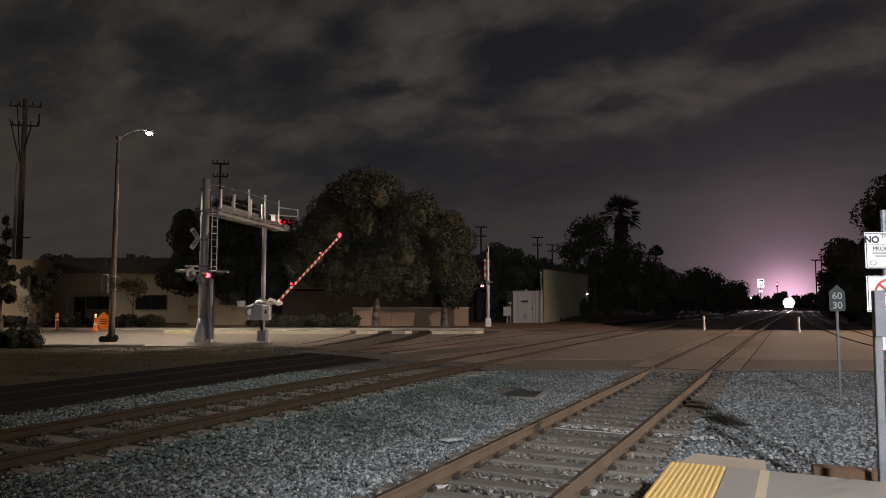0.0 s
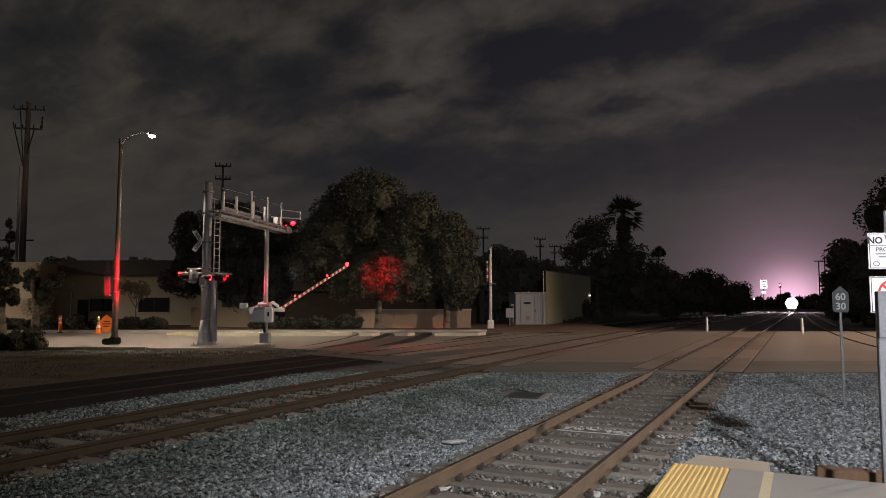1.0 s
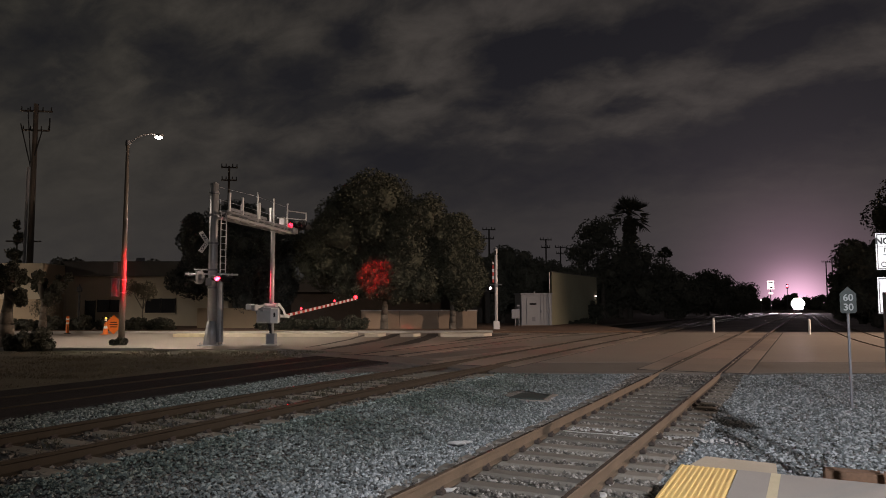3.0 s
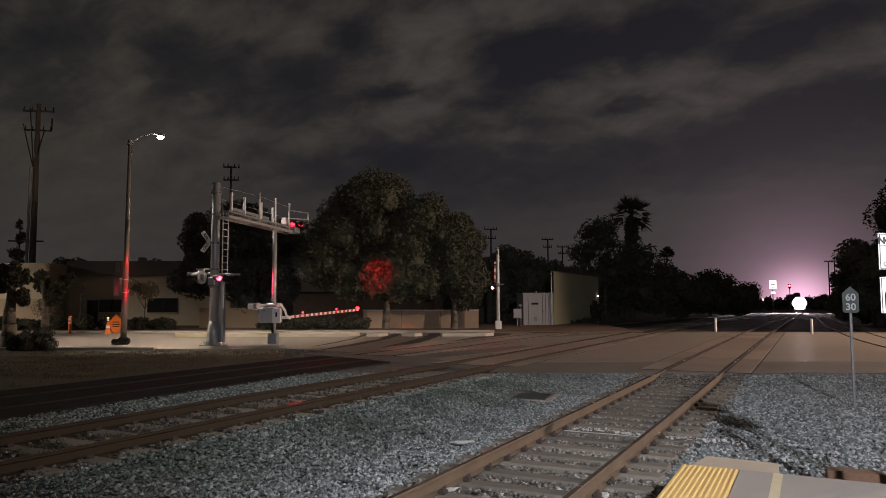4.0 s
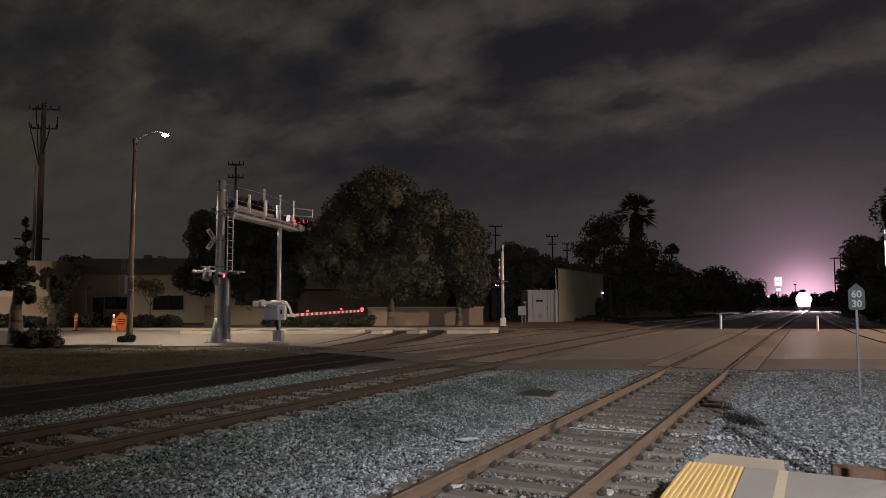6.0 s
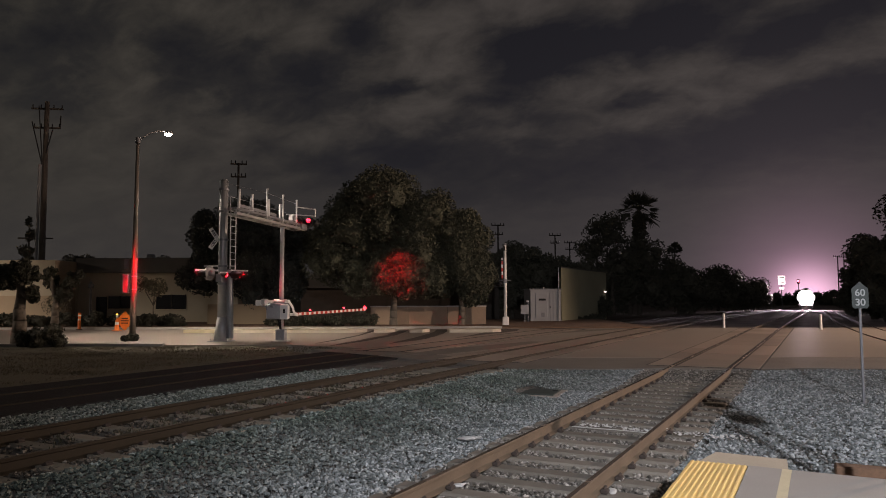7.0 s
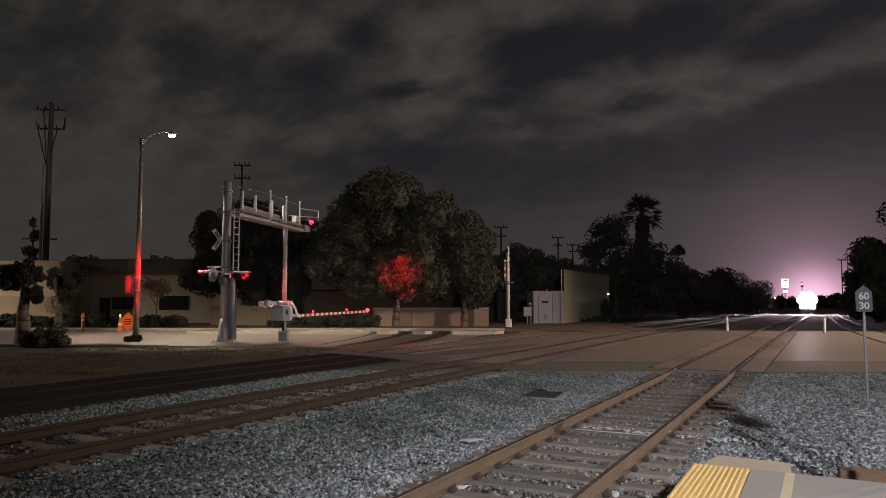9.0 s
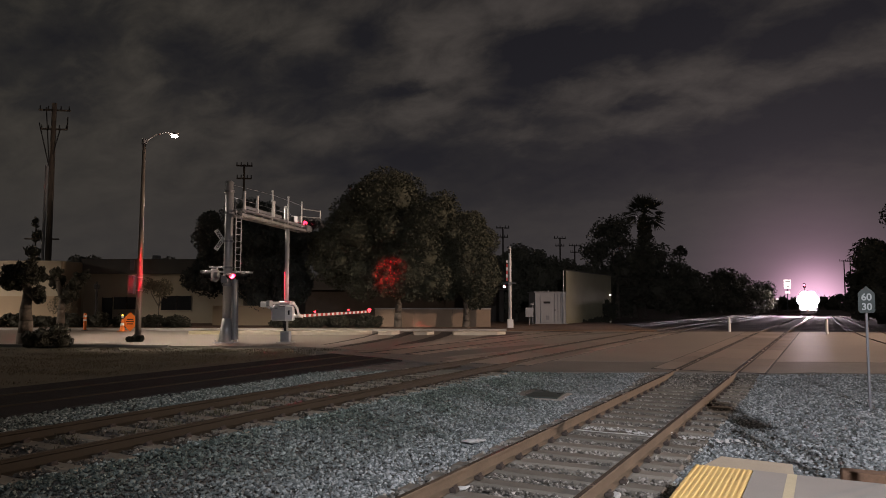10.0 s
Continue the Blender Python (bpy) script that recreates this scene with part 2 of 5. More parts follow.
WARM_CONC = material("pale_edge_concrete", (0.40, 0.345, 0.265), 0.8, spread=0.15, scale=1.5, fine=50, bump=0.15)
TIMBER = material("weathered_timber", (0.13, 0.075, 0.045), 0.85, spread=0.35, scale=2, fine=30, bump=0.4)
STUCCO = material("beige_stucco", (0.50, 0.45, 0.34), 0.9, spread=0.1, scale=0.5, fine=40, bump=0.25)
STUCCO_TAN = material("tan_stucco", (0.40, 0.32, 0.22), 0.9, spread=0.12, scale=0.5, fine=40, bump=0.25)
WALL_TAN = material("pinkish_tan_block_wall", (0.31, 0.235, 0.17), 0.9, spread=0.2, scale=0.8, fine=25, bump=0.3)
OCHRE = material("ochre_green_stucco", (0.335, 0.325, 0.225), 0.9, spread=0.2, scale=0.35, fine=20, bump=0.25)
ROOF = material("dark_roof_felt", (0.12, 0.115, 0.105), 0.9, spread=0.25, scale=0.6, fine=20, bump=0.3)
CABINET = material("grey_white_cabinet_paint", (0.36, 0.37, 0.385), 0.5, 0.1, spread=0.14, scale=0.8, fine=30, bump=0.05)
GLASS = material("dark_window_glass", (0.02, 0.021, 0.023), 0.12, spread=0.2, bump=0)
ORANGE = material("orange_reflective_sheet", (0.85, 0.20, 0.02), 0.5, spread=0.12, scale=4, bump=0.04)
BARK = material("grey_bark", (0.13, 0.115, 0.095), 0.95, spread=0.4, scale=4, fine=20, bump=0.8, bump_size=0.03)
PALE_BARK = material("pale_trunk_bark", (0.15, 0.13, 0.105), 0.95, spread=0.3, scale=4, fine=20, bump=0.8, bump_size=0.03)
# one foliage in two tones: darkened near lamps, lightened where no lamp reaches
LEAF_MID = material("darkened_green_foliage", (0.056, 0.060, 0.038), 0.8, spread=0.35, scale=0.9, fine=5, bump=0)
LEAF = material("lightened_foliage", (0.112, 0.112, 0.085), 0.8, spread=0.35, scale=0.9, fine=5, bump=0)
LEAF_DEEP = material("deep_green_foliage", (0.062, 0.070, 0.062), 0.8, spread=0.35, scale=0.9, fine=5, bump=0)
LEAF_DRY = material("dry_foliage", (0.115, 0.105, 0.07), 0.75, spread=0.4, scale=0.9, fine=5, bump=0)
HEDGE = material("clipped_hedge", (0.042, 0.044, 0.030), 0.8, spread=0.45, scale=1.2, fine=6, bump=0)
POLE_WOOD = material("tarred_pole_wood", (0.075, 0.065, 0.056), 0.9, spread=0.3, scale=2, fine=20, bump=0.3)
MULCH = material("red_brown_mulch", (0.14, 0.085, 0.055), 0.95, spread=0.4, scale=1.0, fine=25, bump=0.8, bump_size=0.03)
TRAIN_PAINT = material("train_front_paint", (0.30, 0.31, 0.33), 0.45, spread=0.12, scale=1, bump=0.03)
TEXT_GREY = material("pale_sign_characters", (0.38, 0.41, 0.41), 0.5, spread=0.05, bump=0)
TEXT_BLACK = material("black_sign_characters", (0.02, 0.02, 0.022), 0.6, spread=0.05, bump=0)
PALE_STONE = material("bleached_paint_mark", (0.48, 0.48, 0.47), 0.85, spread=0.3, scale=6)
RED_GLOW = glow("red_lens_lit", (1.0, 0.02, 0.04), 9)
RED_TIP = glow("red_tip_lamp_lit", (1.0, 0.02, 0.03), 10)
HOT_GLOW = glow("hot_lens_lit", (1.0, 0.72, 0.78), 14)
HEAD_GLOW = glow("headlight_lit", (1.0, 0.86, 0.92), 420)
LAMP_GLOW = glow("street_lamp_lit", (1.0, 0.95, 0.84), 16)
SIGN_GLOW = glow("shop_sign_lit", (1.0, 0.86, 0.82), 2.2)
SIGN_WARM = glow("warm_shop_sign_lit", (1.0, 0.80, 0.50), 2.0)
SIGNAL_GLOW = glow("red_signal_lit", (1.0, 0.08, 0.14), 10)
AMBER_GLOW = glow("amber_beacon_lit", (1.0, 0.55, 0.08), 2.5)


# ---- mesh helpers ----
def part(name, bm, mat, parent=None, label="", smooth=False):
    me = bpy.data.meshes.new(name)
    bm.to_mesh(me)
    bm.free()
    return mesh_part(name, me, mat, parent, label, smooth)


def mesh_part(name, me, mat, parent=None, label="", smooth=False):
    for m in (mat if isinstance(mat, (list, tuple)) else [mat]):
        me.materials.append(m)
    if smooth:
        for p in me.polygons:
            p.use_smooth = True
    ob = new(name, me)
    if parent is not None:
        ob.parent = parent
    if label:
        tagged(ob, label)
    return ob


def thing(name, m, label, category, group="", kind=""):
    ob = new(name)
    ob.empty_display_size = 0.2
    ob.matrix_basis = m
    return tagged(ob, label, category, group, kind)


def box(bm, c, s, rz=0.0, bevel=0.0, rx=0.0, ry=0.0):
    g = bmesh.ops.create_cube(bm, size=1.0, matrix=pose(*c, rx, ry, rz) @ Matrix.Diagonal((*s, 1)))
    if bevel:
        es = list({e for v in g["verts"] for e in v.link_edges})
        bmesh.ops.bevel(bm, geom=es, offset=bevel, segments=1, affect="EDGES")
    return bm


def boxm(c, s, rz=0.0, bevel=0.0, rx=0.0, ry=0.0):
    return box(bmesh.new(), c, s, rz, bevel, rx, ry)


def rod(bm, a, b, r0, r1=None, seg=10):
    a, b = Vector(a), Vector(b)
    d = b - a
    q = d.to_track_quat("Z", "Y").to_matrix().to_4x4()
    bmesh.ops.create_cone(bm, cap_ends=True, segments=seg, radius1=r0, radius2=r0 if r1 is None else r1, depth=d.length,
                          matrix=Matrix.Translation((a + b) / 2) @ q)
    return bm


def rodm(a, b, r0, r1=None, seg=10):
    return rod(bmesh.new(), a, b, r0, r1, seg)


def pipe(bm, pts, r, seg=8):
    for a, b in zip(pts, pts[1:]):
        rod(bm, a, b, r, r, seg)
    return bm


def ball(bm, c, r, sub=2, s=(1, 1, 1)):
    bmesh.ops.create_icosphere(bm, subdivisions=sub, radius=r, matrix=Matrix.Translation(c) @ Matrix.Diagonal((*s, 1)))
    return bm


def flat(bm, pts):
    bm.faces.new([bm.verts.new(p) for p in pts])
    return bm


def slab(pts, z0, z1):
    """An upright prism over the outline pts (x, y)."""
    bm = bmesh.new()
    lo = [bm.verts.new((p[0], p[1], z0)) for p in pts]
    hi = [bm.verts.new((p[0], p[1], z1)) for p in pts]
    bm.faces.new(hi)
    bm.faces.new(lo[::-1])
    n = len(pts)
    for i in range(n):
        bm.faces.new((lo[i], lo[(i + 1) % n], hi[(i + 1) % n], hi[i]))
    bmesh.ops.recalc_face_normals(bm, faces=bm.faces)
    return bm


def text(name, body, size, m, mat, parent, bold=0.0):
    cu = bpy.data.curves.new(name, "FONT")
    cu.body, cu.size, cu.extrude, cu.offset = body, size, 0.001, bold
    cu.align_x = cu.align_y = "CENTER"
    ob = new(name, cu)
    me = bpy.data.meshes.new_from_object(ob)
    bpy.data.objects.remove(ob)
    ob = mesh_part(name, me, mat, parent)
    ob.matrix_basis = m
    return ob


def from_arrays(name, verts, faces):
    me = bpy.data.meshes.new(name)
    me.from_pydata(verts.tolist() if hasattr(verts, "tolist") else verts, [], faces.tolist() if hasattr(faces, "tolist") else faces)
    me.update()
    return me


def scatter(name, places, size, mat, label, category, flat_z=0.65, seed=1, parent=None):
    """Loose stones as one mesh: squashed uneven octahedra."""
    rng = np.random.default_rng(seed)
    n = len(places)
    base = np.array([(1, 0, 0), (-1, 0, 0), (0, 1, 0), (0, -1, 0), (0, 0, 1), (0, 0, -1)], float)
    tri = np.array([(0, 2, 4), (2, 1, 4), (1, 3, 4), (3, 0, 4), (2, 0, 5), (1, 2, 5), (3, 1, 5), (0, 3, 5)])
    v = base[None] * (0.65 + 0.7 * rng.random((n, 6, 1))) + 0.25 * (rng.random((n, 6, 3)) - 0.5)
    a, b = rng.random((2, n)) * 6.283
    t = (rng.random(n) - 0.5) * 1.6
    ca, sa, cb, sb, c2, s2 = np.cos(a), np.sin(a), np.cos(b), np.sin(b), np.cos(t), np.sin(t)
    rz = np.stack([ca, -sa, 0 * a, sa, ca, 0 * a, 0 * a, 0 * a, 1 + 0 * a], -1).reshape(n, 3, 3)
    rx = np.stack([1 + 0 * a, 0 * a, 0 * a, 0 * a, c2, -s2, 0 * a, s2, c2], -1).reshape(n, 3, 3)
    s = size * (0.55 + 0.9 * rng.random(n) ** 1.6)
    v = np.einsum("nij,nkj->nki", rx @ rz, v * np.array([1.0, 0.8, flat_z]))
    v = v * s[:, None, None] + np.asarray(places)[:, None, :]
    f = (tri[None] + 6 * np.arange(n)[:, None, None]).reshape(-1, 3)
    ob = mesh_part(name, from_arrays(name, v.reshape(-1, 3), f), mat, parent)
    return tagged(ob, label, category, kind="stuff")


# ---- ground, street and platform ----
def dip(y):
    """Height of the line: level over the crossing, then falling away."""
    return -0.008 * min(max(y - 52.0, 0.0), 300.0)


def ease(a, b, x):
    s = min(max((x - a) / (b - a), 0.0), 1.0)
    return s * s * (3 - 2 * s)


def second(y):
    """Sideways place and height of the second track, which climbs a little behind the crossing."""
    s = ease(10.0, 25.0, y)
    return -8.25 - 0.95 * s, 0.25 - 0.22 * s


def bed(x, y):
    """Height of the ballast."""
    raised = second(y)[1] - 0.155
    z = -0.215 + (raised + 0.215) * ease(-5.2, -7.0, x) + (-0.10 - raised) * ease(-10.2, -12.0, x)
    return z + (-0.055 - z) * 0.9 * ease(16.6, 19.4, y * CT - x * ST)


def sheet(name, x0, x1, y0, y1, z, mat, nx, ny, rough=0.0, label="", category="", limit=None):
    bm = bmesh.new()
    rows = []
    for j in range(ny + 1):
        y = y0 + (y1 - y0) * j / ny
        rows.append([bm.verts.new((x, y, z + dip(y) + rough * noise.noise((x * 1.3, y * 1.3, z))))
                     for x in [x0 + (x1 - x0) * i / nx for i in range(nx + 1)]])
    for j in range(ny):
        for i in range(nx):
            bm.faces.new((rows[j][i], rows[j][i + 1], rows[j + 1][i + 1], rows[j + 1][i]))
    return tagged(part(name, bm, mat), label, category, kind="structure")


sheet("ground", -1600, 1600, -400, 3000, -0.40, EARTH, 16, 170, 0.0, "dark bare earth reaching to the horizon", "ground")


def uv_slab(name, pts, z0, z1, mat, label, category):
    return tagged(part(name, slab([W(u, v)[:2] for u, v in pts], z0, z1), mat), label, category, kind="structure")


def setting():
    uv_slab("road", [(-140, 29.6), (-7.0, 29.4), (-4.2, 27.6), (-1.5, 25.0), (0.4, 22.7), (140, 22.7), (140, 44.6), (-140, 44.6)], -0.42, -0.022, STREET,
            "worn grey asphalt street crossing the tracks", "road")
    rng = random.Random(3)
    edge = [(1.6 + 1.1 * i, 19.3 + rng.uniform(-0.22, 0.18)) for i in range(36)]
    uv_slab("road_apron", edge + [(140, 19.3), (140, 22.69), (0.39, 22.69), (-1.55, 24.98), (-4.25, 27.55), (-5.6, 26.6), (-3.4, 24.6), (-0.6, 21.6), (0.6, 20.3)], -0.42, -0.026, ASPHALT,
            "dark patched asphalt round the level crossing", "road")
    uv_slab("kerb", [(-140, 29.35), (-12.4, 29.3), (-12.4, 29.58), (-140, 29.6)], -0.3, 0.04, CONCRETE, "pale concrete kerb along the street", "kerb")
    uv_slab("kerb_far", [(-140, 44.62), (2.6, 44.62), (2.6, 44.85), (-140, 44.85)], -0.3, 0.12, CONCRETE, "concrete kerb on the far side of the street", "kerb")
    uv_slab("verge_far", [(-140, 44.86), (12, 44.86), (12, 62), (-140, 75)], -0.3, 0.05, MULCH, "red-brown mulch verge behind the far kerb", "ground")
    uv_slab("grass_lot", [(-140, 8), (-13.0, 2), (-2.8, 22.6), (-5.0, 24.6), (-6.4, 26.6), (-7.2, 29.3), (-140, 29.33)], -0.41, -0.07, DIRT,
            "patchy dry grass beside the tracks", "ground")
    # ballast bed, rising to the second track
    bm = bmesh.new()
    nx, ny = 60, 76
    grid = []
    for j in range(ny + 1):
        y = -12 + 38 * j / ny
        grid.append([bm.verts.new((x, y, bed(x, y) - 0.03 + 0.035 * noise.noise((x * 1.1, y * 1.1, 3)))) for x in [-12.4 + 17.4 * i / nx for i in range(nx + 1)]])
    for j in range(ny):
        for i in range(nx):
            bm.faces.new((grid[j][i], grid[j][i + 1], grid[j + 1][i + 1], grid[j + 1][i]))
    tagged(part("ballast_bed", bm, BALLAST, smooth=True), "grey crushed-stone ballast bed under the tracks", "ballast", kind="structure")
    tagged(part("track_fill", slab([(-16.0, -12), (-12.2, -12), (-12.2, 20.5), (-14.0, 22.5), (-16.0, 22.0)], -0.43, -0.05), DARK_DIRT),
           "black oily fill of the disused siding", "ballast", kind="structure")
    sheet("ballast_bed_far", -18, 6.5, 49.5, 420, -0.20, FAR_BED, 4, 60, 0.0, "dark ballast bed beyond the crossing", "ballast")
    # long median, cut where the dark strips pass
    for u0, u1 in ((-15.6, -5.35), (-4.95, -3.75), (-2.95, -1.75), (-0.75, 2.3)):
        v, n = 39.6, min(0.5, (u1 - u0) * 0.3)
        med = uv_slab("traffic_median", [(u0 + n * 0.3, v), (u1 - n, v), (u1, v + 0.7), (u1 - n * 0.2, v + 1.9), (u0 + n, v + 1.9), (u0, v + 0.9)], -0.03, 0.15, KERB,
                      "pale concrete median in the street", "median")
        if u0 < -15:
            part("painted_nose", slab([W(a, b)[:2] for a, b in ((u0 + 0.02, v - 0.02), (u0 + 2.4, v - 0.02), (u0 + 2.0, v + 0.25), (u0 + 0.3, v + 1.2), (u0 - 0.02, v + 0.9))], -0.03, 0.156), CREAM, med, "faded yellow paint")
    # dark strips that curve away over the street
    for path, wide in ((((-6.2, 30.2), (-5.7, 33.0), (-5.25, 37.0), (-5.1, 44.4)), 0.22), (((-5.3, 28.6), (-4.4, 32.5), (-3.6, 37.0), (-3.3, 44.4)), 0.55),
                       (((-3.0, 29.8), (-1.9, 34.0), (-1.25, 39.0), (-1.0, 44.4)), 0.75), (((-0.6, 30.5), (0.9, 35.0), (2.2, 39.5), (2.9, 44.4)), 1.7)):
        fine = []
        for (ua, va), (ub, vb) in zip(path, path[1:]):
            fine += [(ua + (ub - ua) * k / 6, va + (vb - va) * k / 6) for k in range(6)]
        rag = lambda q: 0.12 * noise.noise((q * 1.7, wide * 9, 2.0))
        lft = [(u - wide / 2 * ease(-1, 5, i) + rag(i), v) for i, (u, v) in enumerate(fine)]
        rgt = [(u + wide / 2 * ease(-1, 5, i) + rag(i + 40), v) for i, (u, v) in enumerate(fine)]
        uv_slab("asphalt_strip", lft + rgt[::-1], -0.03, -0.0165, STREET_STRIP, "dark strip curving over the street", "road")
    # two darker strips across the road
    uv_slab("asphalt_patch", [(-2.6, 24.2), (3.0, 31.2), (4.4, 31.0), (-0.6, 24.2)], -0.03, -0.017, ASPHALT, "darker strip of asphalt", "road")
    uv_slab("asphalt_patch_far", [(2.2, 38.0), (9.4, 44.0), (10.6, 44.0), (4.8, 37.8)], -0.03, -0.017, ASPHALT, "darker strip of asphalt", "road")
    # platform end
    plat = thing("platform", pose(0, 0, 0), "grey concrete platform end with yellow tactile strip", "platform", kind="structure")
    part("deck", slab([(-0.69, -14), (-0.385, -14), (-0.385, 7.78), (-0.69, 7.79)], -0.4, 0.20), PLATFORM, plat)
    part("deck_main", slab([(-0.298, -14), (6.0, -14), (6.0, 7.80), (-0.298, 7.78)], -0.4, 0.20), PLATFORM, plat)
    part("edge_band", slab([(-0.384, -14), (-0.299, -14), (-0.299, 7.775), (-0.384, 7.77)], -0.4, 0.203), CREAM, plat, "cream painted strip")
    part("end_slab", slab([(-1.16, 7.80), (-0.33, 7.80), (-0.36, 8.28), (-1.06, 8.33)], -0.4, 0.195), WARM_CONC, plat, "pale sandy concrete end slab")
    part("tactile_base", slab([(-1.24, -14), (-0.70, -14), (-0.70, 7.78), (-1.24, 7.78)], -0.4, 0.196), YELLOW, plat, "yellow tactile strip")
    rib = boxm((0, 0, 0), (0.026, 5.0, 0.012), bevel=0.004)
    first = part("tactile_rib", rib, YELLOW, plat)
    first.location = (-1.215, 5.26, 0.202)
    for i in range(1, 11):
        c = new("tactile_rib", first.data)
        c.parent = plat
        c.location = (-1.215 + 0.049 * i, 5.26, 0.202)
    tim = thing("timber_baulk", pose(0.44, 9.05, -0.09, 0, 0, 3), "weathered brown timber baulk at the platform end", "timber")
    part("beam", boxm((0, 0, 0), (0.72, 0.22, 0.26), bevel=0.015), TIMBER, tim)
    part("bolt", rodm((0.2, 0, 0.12), (0.2, 0, 0.145), 0.02), GALV, tim)
    cover = thing("pit_cover", pose(-5.49, 14.84, -0.215, 0, 0, 8), "flat grey steel pit cover in the ballast", "cover")
    part("frame", boxm((0, 0, 0.0), (1.0, 1.25, 0.06), bevel=0.01), PLATFORM, cover, "pale concrete frame")
    part("lid", boxm((0, 0, 0.035), (0.76, 0.92, 0.03), bevel=0.008), SIGN_DARK, cover, "dark steel lid")
    part("handle", boxm((0.3, 0.2, 0.056), (0.12, 0.03, 0.012)), BLACK, cover)


setting()


# ---- tracks ----
PROFILE = [(-0.070, -0.172), (-0.070, -0.158), (-0.012, -0.135), (-0.010, -0.050), (-0.035, -0.036), (-0.036, -0.008), (-0.026, 0.0),
           (0.026, 0.0), (0.036, -0.008), (0.035, -0.036), (0.010, -0.050), (0.012, -0.135), (0.070, -0.158), (0.070, -0.172)]


def rail(parent, path, side, steel=None):
    """One rail swept along the centre line, 0.7525 m to a side."""
    bm = bmesh.new()
    rings = []
    for i, p in enumerate(path):
        a, b = Vector(path[max(i - 1, 0)]), Vector(path[min(i + 1, len(path) - 1)])
        d = (b - a).normalized()
        n = Vector((d.y, -d.x, 0)).normalized()
        c = Vector(p) + n * side * 0.7525
        rings.append([bm.verts.new(c + n * s + Vector((0, 0, h))) for s, h in PROFILE])
    for r0, r1 in zip(rings, rings[1:]):
        for k in range(len(PROFILE)):
            f = bm.faces.new((r0[k], r0[(k + 1) % len(PROFILE)], r1[(k + 1) % len(PROFILE)], r1[k]))
            f.material_index = 1 if k in (6,) else 0
    bm.faces.new(rings[0])
    bm.faces.new(rings[-1][::-1])
    bmesh.ops.recalc_face_normals(bm, faces=bm.faces)
    return part("rail", bm, steel or [RUST, RAILTOP], parent)


def straight(x, y0, y1, z, step=6.0):
    n = max(2, int((y1 - y0) / step))
    return [(x, y0 + (y1 - y0) * i / n, z + dip(y0 + (y1 - y0) * i / n)) for i in range(n + 1)]


TIE_MESH, CLIP_MESH = {}, {}


def tie_mesh(mat):
    if mat.name not in TIE_MESH:
        bm = bmesh.new()
        box(bm, (0, 0, -0.09), (2.6, 0.26, 0.18), bevel=0.025)
        me = bpy.data.meshes.new("sleeper")
        bm.to_mesh(me)
        bm.free()
        me.materials.append(mat)
        TIE_MESH[mat.name] = me
        bm = bmesh.new()
        box(bm, (0, 0, 0.02), (0.085, 0.10, 0.05), bevel=0.012)
        rod(bm, (0, -0.03, 0.04), (0, 0.05, 0.055), 0.018, seg=6)
        me = bpy.data.meshes.new("clip")
        bm.to_mesh(me)
        bm.free()
        me.materials.append(CLIP)
        CLIP_MESH[mat.name] = me
    return TIE_MESH[mat.name], CLIP_MESH[mat.name]


def track(x, z, y0, y1, ties, mat, label, top, pitch=0.61, steel=None, path=None):
    t = thing("railway_track", pose(0, 0, 0), label, "railway track", "railway tracks")
    for s in (-1, 1):
        rail(t, path or straight(x, y0, y1, z), s, steel)
    tm, cm = tie_mesh(mat)
    rng = random.Random(int(abs(x) * 10))
    y = ties[0]
    while y < ties[1]:
        if path:
            x, z = second(y)
        o = new("sleeper", tm)
        o.parent = t
        o.matrix_basis = pose(x + rng.uniform(-0.03, 0.03), y + rng.uniform(-0.02, 0.02), z + top, 0, rng.uniform(-0.4, 0.4), rng.uniform(-0.8, 0.8))
        for s in (-1, 1):
            for k in (-1, 1):
                c = new("clip", cm)
                c.parent = t
                c.location = (x + s * 0.7525 + k * 0.105, y, z - 0.172 + 0.01)
        y += pitch
    return t


track(-2.92, 0.0, -12, 420, (3.2, 20.6), SLEEPER, "railway track with brown rusty rails on concrete sleepers", -0.168)
track(-9.2, 0.03, -12, 420, (3.0, 17.3), SLEEPER_PALE, "railway track with dark rusty rails sunk in weeds and ballast", -0.145, 0.61, [RUST_DARK, RAILTOP],
      [(second(y)[0], y, second(y)[1] + dip(y)) for y in [-12 + 1.5 * i for i in range(30)] + [36 + 6.4 * i for i in range(61)]])
track(-14.0, -0.03, -12, 300, (4.0, 20.0), WOOD_TIE, "disused siding with blackened rails in dark fill", -0.10, 0.9, [RUST_DARK, RUST_DARK])


def curved_siding():
    t = thing("railway_track", pose(0, 0, 0), "siding track curving away with shining rails", "railway track", "railway tracks")
    pts = []
    for i in range(41):
        s = i / 40
        y = 20.5 + 150 * s * (0.3 + 0.7 * s)
        pts.append((2.1 + 5.4 * math.exp(-(y - 20) / 11) - 0.6 * s, y, dip(y) + 0.004))
    for s in (-1, 1):
        rail(t, pts, s)


curved_siding()


